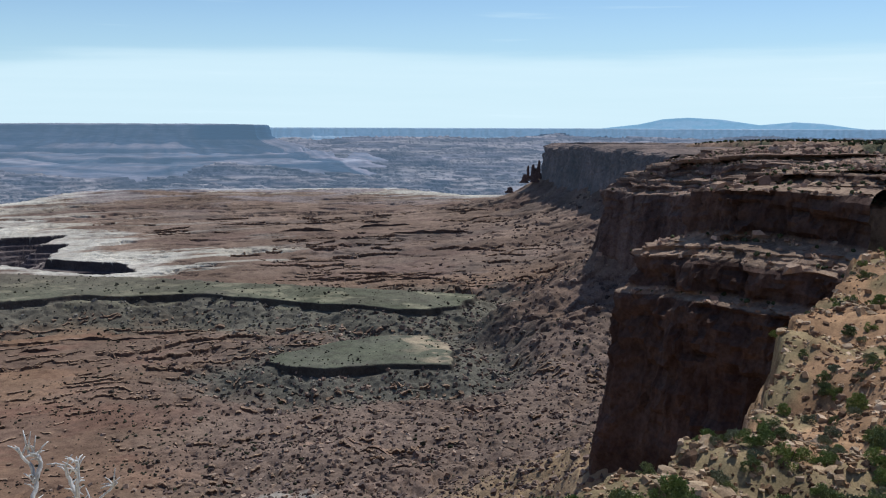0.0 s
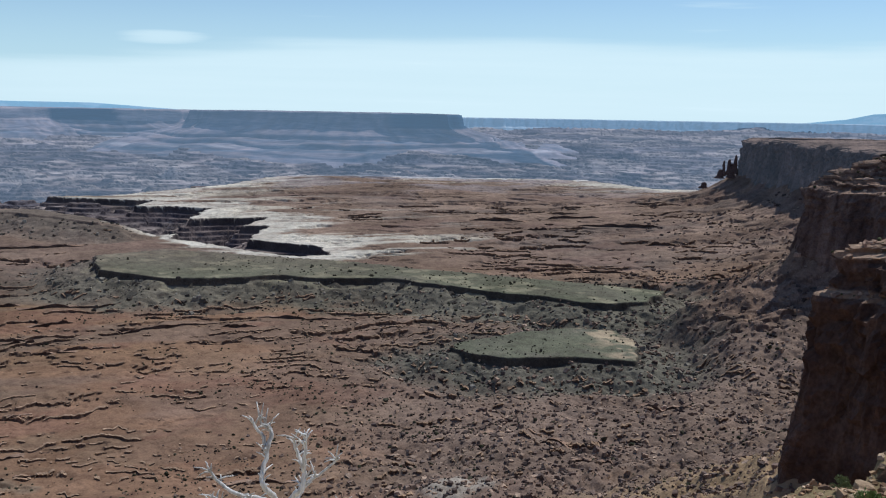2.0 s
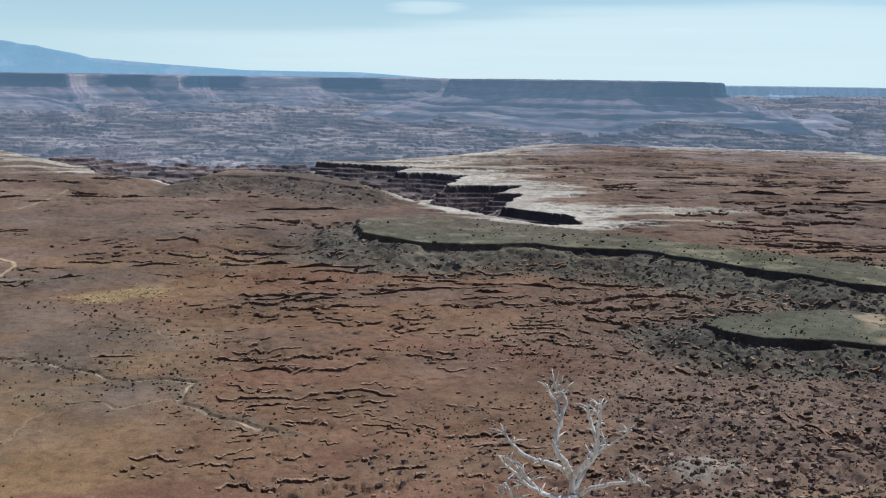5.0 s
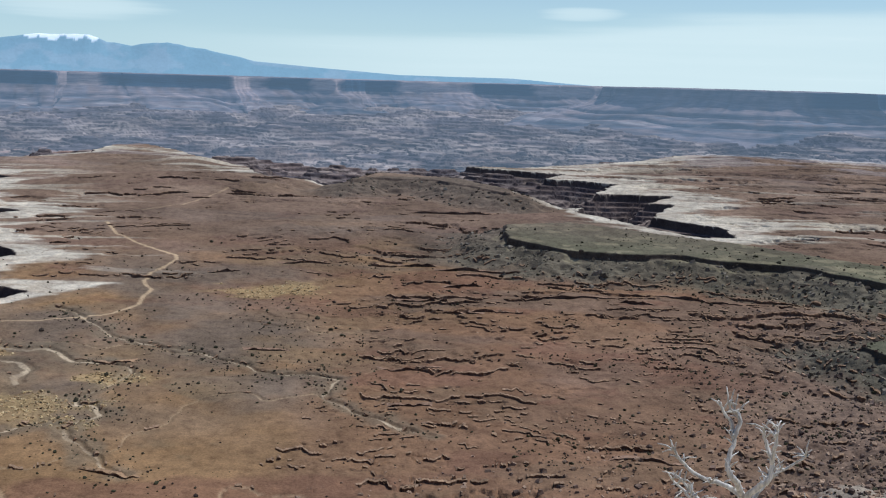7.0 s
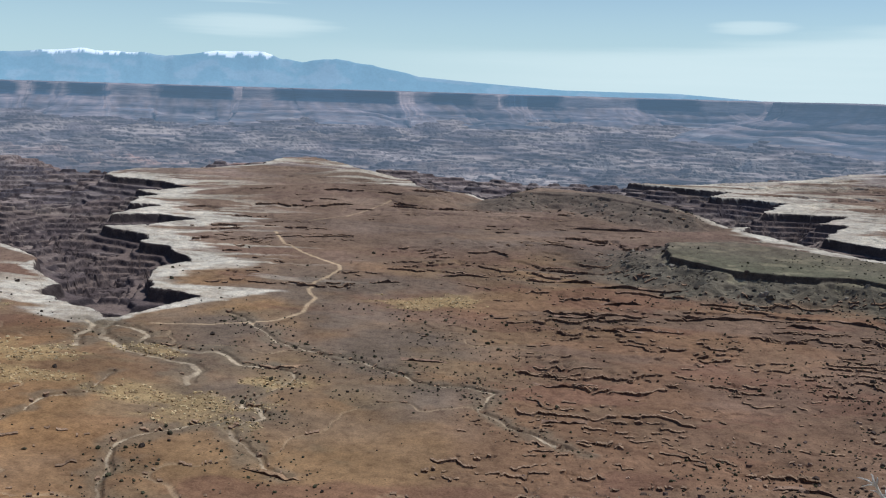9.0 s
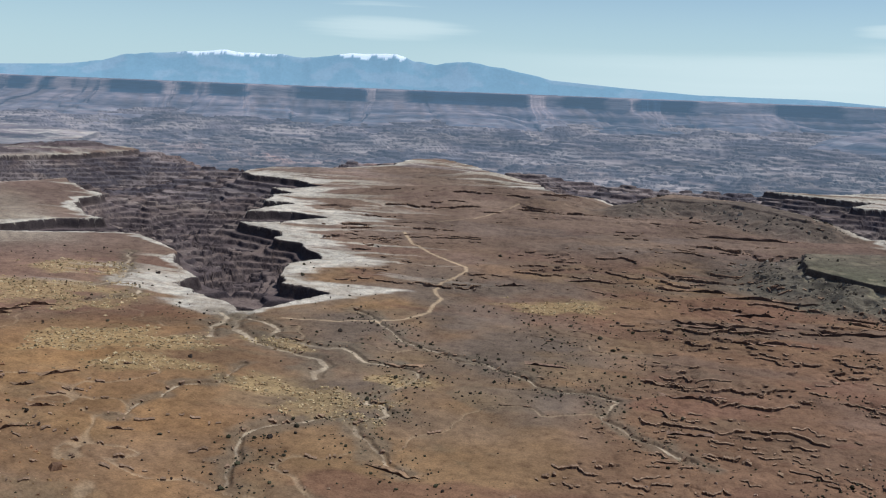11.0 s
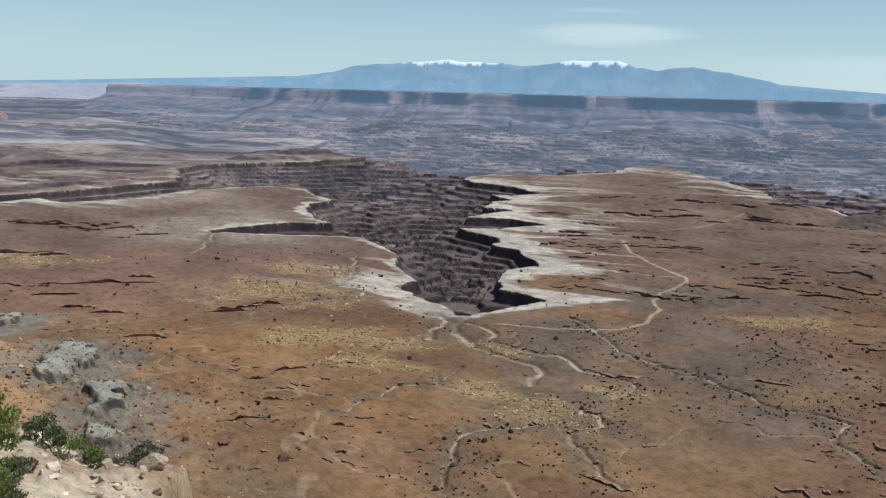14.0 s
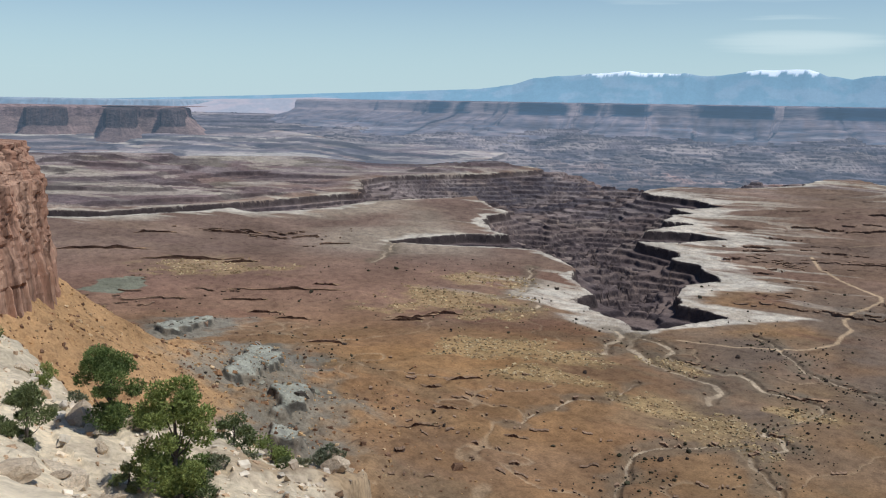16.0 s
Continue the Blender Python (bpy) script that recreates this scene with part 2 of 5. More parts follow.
HEAD_RIM = [(-816, 1637), (-791, 1690), (-780, 1776), (-754, 1861), (-816, 1896), (-885, 1912), (-984, 2143), (-942, 2253), (-1088, 2464), (-1160, 2480),
            (-1237, 2643), (-1313, 2687), (-1431, 2771), (-1315, 2835), (-1231, 3000), (-1393, 3090), (-1538, 3004), (-1526, 3150), (-1501, 3316), (-1616, 3349),
            (-1687, 3546), (-1640, 3640), (-1806, 3793), (-1718, 3807), (-1663, 3982), (-1837, 4148), (-2177, 4302)]
OUTER_RIM = [(-2299, 4543), (-2251, 4792), (-1979, 4967), (-1844, 5358), (-1907, 5960), (-1773, 6110), (-1595, 5859), (-1403, 5552), (-1174, 5118), (-1003, 4859),
             (-878, 4675), (-809, 4445), (-681, 4217), (-550, 4145), (-452, 4056), (-335, 4165)]
EAST_RIM = [(-191, 4543), (-6, 4338), (133, 4140), (227, 3907), (273, 3736), (356, 3604), (471, 3471), (444, 3359), (488, 3236), (559, 3095),
            (638, 2931), (714, 2805), (823, 2811), (819, 3055), (727, 3139), (656, 3245), (832, 3644), (722, 3657), (873, 3926), (732, 3935),
            (573, 3924), (719, 4345), (583, 4466), (443, 4540), (555, 4793), (335, 4915), (103, 5091), (402, 5099), (727, 5455), (1059, 5759),
            (1391, 6332), (1634, 6581), (2113, 6602), (2405, 6351), (2873, 6117), (3403, 5872), (3357, 4956)]
PLATEAU = WHITE_RIM + HEAD_RIM + OUTER_RIM + EAST_RIM + [(4200, 4300), (9000, 3000), (9000, -9000), (-9000, -9000), (-9000, 600)]
ACROSS = [(-4700, 1330), (-3316, 2050), (-3168, 2125), (-3188, 2319), (-3133, 2514), (-3125, 2691), (-3110, 2958), (-3102, 3384), (-3581, 3915), (-3674, 4218),
          (-3612, 4468), (-3417, 4790), (-3437, 5368), (-3600, 5560), (-4300, 6000), (-4600, 6700), (-5600, 6900), (-6100, 6300), (-7200, 6600), (-9500, 5600), (-9500, 900)]
BENCH = [(156, 2409), (202, 2334), (279, 2242), (399, 2212), (524, 2212), (609, 2147), (749, 2106), (796, 2027), (840, 1951), (900, 1864),
         (968, 1805), (1000, 1729), (1051, 1693), (1125, 1692), (1230, 1790), (1046, 2031), (854, 2214), (714, 2420), (519, 2563),
         (341, 2738), (171, 2644)]
SHELF = [(619, 1470), (631, 1412), (667, 1369), (748, 1347), (805, 1315), (842, 1283), (914, 1397), (934, 1498), (868, 1532), (738, 1520), (648, 1493)]
HILL = [(-352, 3776), (-281, 3926), (-48, 3925), (94, 3716), (221, 3512), (240, 3600), (60, 4000), (-255, 4191)]
ROAD = [(-913, 2787), (-827, 2601), (-730, 2440), (-641, 2333), (-592, 2273), (-577, 2225), (-581, 2152), (-589, 2075), (-582, 1992), (-567, 1947),
        (-542, 1906), (-540, 1846), (-524, 1756), (-539, 1671), (-577, 1632), (-626, 1595), (-676, 1576), (-730, 1584)]
OLD_ROAD = [(-769, 3684), (-786, 3460), (-810, 3195), (-886, 3027)]
# sandy washes: outline, half width
WASHES = [([(-810, 1600), (-800, 1534), (-745, 1450), (-709, 1413), (-675, 1378), (-595, 1347), (-565, 1328), (-536, 1298), (-538, 1265), (-521, 1233)], 4.0),
          ([(-806, 1580), (-746, 1542), (-708, 1500), (-691, 1451), (-659, 1432), (-623, 1425), (-570, 1397), (-551, 1408), (-491, 1345), (-453, 1354)], 4.2),
          ([(-856, 1598), (-823, 1564), (-807, 1507), (-808, 1475), (-780, 1444), (-761, 1384), (-773, 1363)], 4.0),
          ([(-650, 1720), (-584, 1651), (-529, 1572), (-493, 1506), (-433, 1473), (-367, 1448), (-334, 1431), (-314, 1396), (-267, 1379), (-244, 1342),
            (-217, 1331), (-179, 1344), (-138, 1314), (-133, 1274), (-138, 1240), (-113, 1200), (-84, 1165), (-48, 1131), (-1, 1101)], 1.9),
          ([(-453, 1354), (-415, 1342), (-407, 1315), (-402, 1267), (-409, 1226), (-427, 1177), (-420, 1150), (-398, 1153), (-382, 1121),
            (-400, 1067), (-394, 1041), (-359, 1006), (-332, 970), (-301, 951)], 2.0),
          ([(-433, 1087), (-457, 1052), (-478, 1034), (-494, 998), (-491, 978), (-472, 936), (-463, 893), (-450, 845)], 2.0),
          ([(-658, 961), (-649, 975), (-653, 1020), (-644, 1049), (-652, 1089), (-651, 1107), (-610, 1142), (-619, 1201), (-626, 1250)], 1.2),
          ([(-1372, 2119), (-1248, 1913), (-1161, 1732), (-1169, 1671)], 3.5),
          ([(-1082, 1697), (-1051, 1622), (-1097, 1562)], 3.5),
          ([(-1923, 2247), (-1741, 1979), (-1707, 1895)], 4.0)]
# foot of the great wall, from the western headland round to the eastern ones
WALL = [(-2600, -200), (-1900, 250), (-1500, 450), (-1150, 560), (-1054, 633), (-960, 560), (-820, 380), (-520, 230), (-200, 190), (0, 180),
        (160, 170), (300, 200), (420, 270), (492, 360), (462, 440), (450, 502), (580, 590), (900, 640), (1230, 820), (1390, 1180),
        (1272, 1440), (1420, 1560), (1800, 1690), (2300, 2300), (2700, 3200), (2931, 3725), (3200, 3850), (4200, 3900)]
UPLAND = WALL + [(8000, 2500), (8000, -8000), (-8000, -8000), (-8000, -400)]


GREY_TABLES = [[(-969, 824), (-1108, 991), (-1057, 981), (-940, 878), (-905, 809), (-919, 775)], [(-846, 773), (-856, 841), (-802, 804), (-785, 751), (-798, 739)],
               [(-751, 690), (-764, 731), (-709, 682), (-731, 671)], [(-1395, 1029), (-1399, 1101), (-1380, 1134), (-1340, 1069), (-1284, 988), (-1302, 974)]]
GREEN_FLAT = [(-1841, 1164), (-1907, 1286), (-1898, 1375), (-1774, 1294), (-1757, 1232), (-1751, 1156)]


GOLD = [(-1217, 1584, 130), (-865, 1294, 90), (-741, 1178, 60), (-574, 1165, 55), (-451, 1140, 60), (-314, 1937, 70), (-1320, 1839, 90), (-409, 1264, 40), (-1932, 1580, 130), (-640, 1400, 40)]


def gold_rises(x, y):
    """Low rises of yellow rock, with ragged edges."""
    k = np.zeros(x.shape)
    for gx, gy, size in GOLD:
        d = np.hypot((x - gx) / 1.25, y - gy) / size
        k = np.maximum(k, smooth(1.25, 0.55, d + fbm(x / 55, y / 40, 4, 64) * 1.3))
    return k


# ledge-forming beds of the basin: spacing, wander, size of the wander, seed, height, width of the riser, scallop, gate
BEDS = [(105.0, 3.0, 380, 25, 6.0, 4.5, 1.6, 0.08), (50.0, 3.0, 190, 35, 4.0, 3.0, 1.5, 0.07), (22.0, 2.4, 80, 45, 2.1, 1.8, 1.2, 0.09)]


def bed_number(x, y, r, bed, mesh):
    """Which bed crops out at a place, counted outward from the eye, with its fraction."""
    spacing, wander, size, seed, _, _, scallop, _ = bed
    q = r / spacing + fbm(x / size, y / size, 5, seed, 0.55, 2 * mesh / size, table_noise) * wander
    near = spacing * 0.8
    return q + np.abs(fbm(x / near, y / near, 4, seed + 1, 0.6, 2 * mesh / near, table_noise)) * scallop


def country(x, y, paint=True):
    """Height (above the eye's level) and base colour of the open country at points of the plan."""
    out = [country_piece(a, b, paint) for a, b in zip(np.array_split(x, len(x) // 60000 + 1), np.array_split(y, len(y) // 60000 + 1))]
    return np.concatenate([o[0] for o in out]), (np.concatenate([o[1] for o in out]) if paint else None)


def country_piece(x, y, paint):
    r = np.hypot(x, y)
    az = np.degrees(np.arctan2(-x, y))
    mesh = np.clip(r * r * 1.1e-6, 1.2, 300)      # spacing of the sheet's points

    def nz(size, octaves, seed, gain=0.5, stretch=1.0):
        return fbm(x / (size * stretch), y / size, octaves, seed, gain, 2.0 * mesh / size, table_noise)

    ragged = (nz(70, 3, 4) * 26 + nz(24, 3, 5) * 12 * smooth(3000, 2000, r)) * (0.35 + r / 4500)
    dp = edge_distance(x, y, PLATEAU) + ragged * smooth(1200, 1700, r)
    da = edge_distance(x, y, ACROSS) + ragged * 1.2
    dp = np.minimum(dp, da)
    dw = edge_distance(x, y, UPLAND)
    db = edge_distance(x, y, BENCH) + nz(120, 3, 8) * 20 + nz(30, 3, 18) * 9
    ds = edge_distance(x, y, SHELF) + nz(70, 3, 9) * 10 + nz(20, 3, 19) * 6
    dh = edge_distance(x, y, HILL) + nz(120, 3, 10) * 50
    dg = np.full(x.shape, 1e9)
    for line in GREY_TABLES:
        dg = np.minimum(dg, edge_distance(x, y, line))
    dg = dg + nz(40, 3, 11) * 20 + nz(12, 2, 12) * 5
    inland = smooth(0, -160, dp)
    # plateau: low swells, broken by scarps that face the rim
    roll = nz(620, 5, 21) * 16 + nz(130, 4, 22) * 5 + nz(34, 3, 20) * 1.6
    east = smooth(14, -6, az)
    near_bench = smooth(700, 120, np.minimum(db, dh))
    ledgy = np.clip(east * 0.75 + near_bench * 0.6 + smooth(0.06, 0.22, nz(420, 3, 23)) * 0.6, 0.0, 1.1)
    big = 0.62 + r / 4500

    def scarps(bed):
        spacing, _, _, seed, high, width, _, gate = bed
        q = bed_number(x, y, r, bed, mesh)
        f = q - np.floor(q)
        seam = lattice(np.floor(q), np.floor(q) * 0, seed)
        kept = smooth(gate, gate + 0.10, nz(spacing * 1.3, 4, seed + 2) + (seam - 0.5) * 0.25)
        return high * (0.5 + seam) * (smooth(1 - width / spacing, 1, f) - f) * kept, kept * smooth(1 - width / spacing - 0.012, 1 - width / spacing, f)

    s1, f1 = scarps(BEDS[0])
    s2, f2 = scarps(BEDS[1])
    s3, _ = scarps(BEDS[2])
    close = smooth(2600, 1700, r)
    z = -400 + (roll + (s1 * (0.15 + 0.85 * ledgy) + s2 * (0.1 + 0.9 * ledgy)) * big + s3 * ledgy * close) * inland - 4 * (1 - inland)
    talus = (130 - 30 * smooth(0, -25, az)) * np.exp(-np.maximum(dw, 0) / 150) + 75 * np.exp(-np.maximum(dw, 0) / 480)
    talus = talus + smooth(900, 60, dw) * (nz(60, 5, 31) * 20 + nz(16, 3, 32) * 5)
    z = z + talus
    rough = smooth(-10, -22, az) * smooth(2600, 1500, r)
    z = z + rough * (nz(40, 4, 36) * 9 + nz(13, 3, 37) * 4)
    mound = smooth(230, 30, np.hypot(x + 1180, y - 4800)) * 24 + smooth(420, 60, np.hypot((x + 950) / 1.6, y - 3950)) * 26
    knoll = smooth(1.0, 0.0, np.hypot((x + 300) / 420, (y - 2750 - 0.15 * x) / 190))
    z = z + mound + knoll * (14 + nz(60, 4, 38) * 26)

    def table(z, d, top, cliff, skirt, seed):
        """A flat-topped rise: caprock edge, gullied shale skirt, then the land as it was."""
        fall = smooth(0, skirt * 0.9, d)
        side = top - cliff * (0.55 + 0.6 * smooth(-0.18, 0.2, nz(60, 3, seed + 3))) * smooth(0, 4, d) - (skirt * 0.2) * fall ** 0.8
        side = side + (z - side) * smooth(skirt * 0.35, skirt, d)
        on = smooth(2, 16, d) * smooth(skirt, skirt * 0.35, d)
        side = side + on * (nz(44, 4, seed) * 8 - np.abs(nz(20, 3, seed + 1)) * 8 + nz(9, 2, seed + 2) * 3)
        return np.where(d < 0, top + nz(200, 3, 42) * 4 + nz(30, 3, 43) * 0.8, side)

    z = table(z, db, -356.0, 13, 210, 141)
    z = table(z, ds, -360.0, 12, 150, 151)
    z = table(z, dh, -364.0, 9, 280, 161)
    z = z + 9 * smooth(3.5, 0, dg) - smooth(70, 10, dg) * np.abs(nz(18, 3, 44)) * 8
    # canyons below the rim, and the broken country past them
    out = np.maximum(dp, 0)
    step = np.interp(r, [0, 2600, 4500, 8000, 14000], [12.0, 14.0, 17.0, 22.0, 28.0])

    def stepped(relief):
        """Flat treads and steep risers: height, number of the tread, place on it."""
        q = relief / step + nz(110, 2, 57) * 0.8 * near_head * smooth(40, 140, out) + nz(240, 2, 58) * 0.7 * smooth(60, 200, out)
        f = q - np.floor(q)
        return step * (np.floor(q) + 0.12 * f + 0.88 * smooth(0.80, 1.0, f)), np.floor(q), f

    near_head = smooth(4200, 2400, r)
    rugged = nz(430, 6, 51, 0.64) * 1.15 + nz(1300, 5, 53, 0.6) * smooth(4000, 8000, r) * 1.2 + nz(130, 5, 56, 0.62) * 0.75 * near_head
    relief = 85 * (1 - np.exp(-out / 200)) + 60 * smooth(300, 1600, out) + ((rugged + 0.10) * 150) * smooth(6, 150, out) * (1 - 0.6 * smooth(42, 47, az) * smooth(6000, 7000, r))
    drop, tread, place = stepped(relief)
    depth = 27 * smooth(0, 7 * (0.6 + r / 5000), out) + drop
    beyond = smooth(30, 220, -da) * (da < 0)
    shelf, tread2, place2 = stepped((nz(1300, 6, 55, 0.5) + 0.06) * 100)
    z = z + (shelf - 4) * beyond
    level = np.interp(r, [0, 7500, 11500, 14500, 19000, 26000, 60000], [0, 0, 110, 170, 230, 330, 430])
    level = level + 65 * smooth(41, 46, az) * smooth(5600, 7400, r) * smooth(14000, 9500, r)
    z = z - np.where(dp > 0, depth, 0) + level
    z = np.clip(z, -640, -20)
    # washes cut into the basin
    runs = []
    wx, wy = x + nz(60, 3, 72) * 16, y + nz(60, 3, 73) * 16
    for line, half in WASHES:
        d = edge_distance(wx, wy, line, False)
        z = z - 3.2 * smooth(half * 2.6 + 3, half * 1.2 + 1, d + nz(18, 2, 74) * 6)
        runs.append((d, half))
    rills = nz(260, 4, 90, 0.55)
    rill = smooth(0.015, 0.004, np.abs(rills)) * smooth(0, 8, az) * smooth(2100, 1600, r) * (dp < -60) * (dw > 240)
    z = z - rill * 1.8
    if not paint:
        return z, None

    # base colours
    def tone(c):
        return np.array(c)[None, :]

    def blend(c, other, k):
        return c + (tone(other) - c) * np.clip(k, 0, 1)[:, None]

    c = np.repeat(tone((0.262, 0.160, 0.098)), len(x), 0)
    c = blend(c, (0.365, 0.228, 0.115), smooth(0.0, 0.28, nz(300, 5, 61)) * smooth(-14, 4, az) * 0.45)
    c = blend(c, (0.172, 0.137, 0.112), smooth(0.02, 0.18, nz(300, 5, 62, 0.55, 1.8)) * (0.35 + 0.3 * smooth(18, 4, az)))
    c = blend(c, (0.225, 0.120, 0.085), smooth(0.03, 0.2, nz(150, 5, 63, 0.55, 1.6)) * 0.65)
    c = blend(c, (0.245, 0.150, 0.118), smooth(26, 38, az) * smooth(1400, 2200, r) * 0.7)
    c = c * (1 - 0.12 * smooth(18, 8, az) * smooth(-26, -14, az))[:, None]
    c = c * (1 - 0.10 * smooth(6, 16, az) * smooth(46, 36, az) * smooth(2600, 1700, r))[:, None]
    c = blend(c, (0.185, 0.145, 0.095), smooth(0.0, 0.16, nz(90, 5, 90, 0.55, 1.5)) * smooth(2200, 1200, r) * 0.5)
    c = blend(c, (0.235, 0.135, 0.098), east * smooth(2600, 1400, r) * smooth(3200, 1900, r) * 0.45)
    c = blend(c, (0.335, 0.188, 0.088), smooth(22, 34, az) * smooth(2100, 1300, r) * (0.42 + nz(140, 3, 93)))
    c = blend(c, (0.178, 0.136, 0.108), smooth(4, 9, az) * smooth(27, 21, az) * smooth(950, 1250, r) * smooth(2800, 2100, r) * np.clip(0.5 + nz(160, 4, 94) * 1.6, 0, 0.9))
    gold = gold_rises(x, y)
    c = blend(c, (0.42, 0.30, 0.155), gold * 0.62)
    c = blend(c, (0.60, 0.56, 0.48), smooth(46, 20, np.hypot((x - 385) / 1.2, y - 880) + nz(30, 3, 85) * 40) * 0.9)
    c = blend(c, (0.205, 0.150, 0.122), smooth(-12, -24, az) * smooth(3000, 1500, r) * 0.7)
    c = blend(c, (0.20, 0.155, 0.118), knoll * 0.8)
    # beds that stand out as ledges: their faces' shade painted in dark brown
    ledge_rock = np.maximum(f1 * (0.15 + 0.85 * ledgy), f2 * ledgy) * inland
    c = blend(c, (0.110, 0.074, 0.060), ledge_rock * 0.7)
    # shale greens and greys near the tables
    c = blend(c, (0.150, 0.138, 0.108), smooth(260, 60, db + nz(50, 4, 86) * 120) * 0.9)
    c = blend(c, (0.130, 0.128, 0.088), (db < 1) * (0.9 + nz(110, 3, 65)))
    c = blend(c, (0.34, 0.30, 0.20), (db < 30) * smooth(0.12, 0.24, nz(55, 4, 75)) * 0.5)
    c = blend(c, (0.140, 0.130, 0.105), smooth(170, 50, ds + nz(40, 4, 87) * 70) * 0.9)
    c = blend(c, (0.128, 0.126, 0.090), (ds < 1) * (0.85 + nz(40, 3, 66)))
    c = blend(c, (0.42, 0.32, 0.22), (ds < 1) * smooth(790, 850, x - 0.25 * (y - 1300) + nz(40, 3, 88) * 60) * smooth(-0.15, 0.1, nz(26, 3, 98)) * 0.75)
    c = blend(c, (0.142, 0.132, 0.100), smooth(250, 60, dh + nz(60, 3, 89) * 90) * 0.9)
    # caprock edges of the tables, shade of their faces put into the colour
    for d in (db, ds, dh):
        c = blend(c, (0.066, 0.058, 0.050), smooth(-1.0, 0.5, d) * smooth(10, 4, d) * 0.9)
    # pale caprock along the rim, in streaks
    side = az - (26.8 + (r - 1650) * 0.0030)
    bank = smooth(0.6, -0.6, side) * smooth(8, 13, az) * smooth(1780, 2150, r)
    width = 24 + 66 * smooth(0, 1.5, side) * smooth(2500, 2000, r) + 16 * smooth(2, 6, side) + 34 * smooth(6, 9, side) * smooth(2300, 2700, r) + 120 * bank + 230 * smooth(350, 800, x) * smooth(2600, 3000, y)
    shore = -dp + nz(80, 4, 67, 0.6, 4.0) * (width * 1.5 + 14) * smooth(1500, 2200, r) + nz(24, 3, 68, 0.6, 2.0) * 14
    pale = smooth(width, width * 0.62, shore) * (dp < -1) * smooth(1500, 1640, r) * (dw > 200)
    pale = pale * (1 - 0.3 * smooth(350, 800, x) * smooth(-0.1, 0.1, nz(60, 3, 91, 0.6, 5.0))) * (1 - 0.45 * (da < 0)) * (1 - smooth(3900, 4400, r) * smooth(-4, 2, az) * smooth(0.16, -0.04, nz(160, 4, 99)))
    c = blend(c, (0.185, 0.138, 0.118), (dp < 0) * smooth(2000, 3000, r) * 0.65)
    c = blend(c, (0.27, 0.19, 0.145), (dp < 0) * smooth(0.04, 0.2, nz(150, 4, 74, 0.5, 3.0)) * smooth(2500, 3200, r) * 0.75)
    streak = smooth(0.07, 0.15, nz(70, 4, 69, 0.6, 7.0)) * smooth(width * 3 + 40, width, shore) * smooth(1900, 2150, r) * (dp < 0) * smooth(1900, 2300, r) * (dw > 300)
    c = blend(c, (0.50, 0.44, 0.36), streak * 0.8)
    c = blend(c, (0.36, 0.30, 0.235), (dp < 0) * smooth(420, 150, shore) * smooth(4, 7, side) * smooth(48, 43, az) * smooth(2500, 2900, r) * (da > 0) * 0.7)
    c = blend(c, (0.59, 0.53, 0.45), pale * (0.66 + 0.34 * smooth(-0.12, 0.08, nz(22, 3, 78, 0.6, 2.0))))
    cracks = smooth(0.03, 0.0, np.abs(nz(34, 3, 79)))
    c = blend(c, (0.26, 0.21, 0.17), pale * cracks * 0.6 * smooth(3600, 2600, r))
    # canyon walls and broken country
    wall = (dp > -1) * 1.0
    c = blend(c, (0.136, 0.106, 0.105), wall)
    c = blend(c, (0.110, 0.086, 0.088), wall * (lattice(tread, tread * 0, 84) > 0.55) * 0.7)
    c = blend(c, (0.180, 0.138, 0.128), wall * (lattice(tread, tread * 0 + 3, 85) > 0.62) * 0.8)
    c = blend(c, (0.225, 0.170, 0.152), wall * smooth(0.03, 0.2, nz(160, 5, 69, 0.6)) * 0.7)
    c = blend(c, (0.36, 0.29, 0.25), wall * smooth(0.10, 0.2, nz(120, 4, 92, 0.6, 2.0)) * smooth(2600, 3600, r) * 0.6)
    c = blend(c, (0.225, 0.172, 0.165), wall * smooth(38, 44, az) * 0.4)
    c = blend(c, (0.255, 0.182, 0.165), beyond * 0.8)
    c = blend(c, (0.180, 0.140, 0.150), beyond * (lattice(tread2, tread2 * 0, 86) > 0.5) * 0.6)
    c = blend(c, (0.165, 0.165, 0.130), beyond * smooth(0.08, 0.25, nz(500, 3, 87)) * 0.5)
    c = blend(c, (0.50, 0.44, 0.36), beyond * smooth(0.10, 0.18, nz(110, 4, 94, 0.6, 5.0)) * 0.45)
    # talus under the western headland is orange, elsewhere red brown
    c = blend(c, (0.44, 0.27, 0.14), smooth(430, 190, dw + nz(90, 4, 79) * 160) * smooth(34, 44, az) * 0.95)
    c = blend(c, (0.33, 0.225, 0.13), smooth(330, 120, dw + nz(70, 4, 89) * 160) * smooth(-22, -30, az) * smooth(1050, 850, r) * 0.8)
    # washes and the tracks
    c = blend(c, (0.42, 0.31, 0.205), rill * 0.5)
    for k, (d, half) in enumerate(runs):
        c = blend(c, (0.19, 0.152, 0.112), smooth(half * 5 + 16, half * 2, d + nz(30, 3, 95) * 34) * 0.6)
        c = blend(c, (0.55, 0.44, 0.32), smooth(half * 1.2, half * 0.6, d + nz(16, 2, 98) * half) * (0.35 + 0.5 * smooth(-0.12, 0.12, nz(60, 2, 80 + k))))
    for line, strength in ((ROAD, 0.9), (OLD_ROAD, 0.6)):
        d = edge_distance(x, y, line, False)
        c = blend(c, (0.52, 0.38, 0.25), smooth(5.5, 2.5, d) * strength)
    # far country blended blue-grey with distance: haze put into base colour
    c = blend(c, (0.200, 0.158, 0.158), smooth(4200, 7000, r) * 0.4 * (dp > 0))
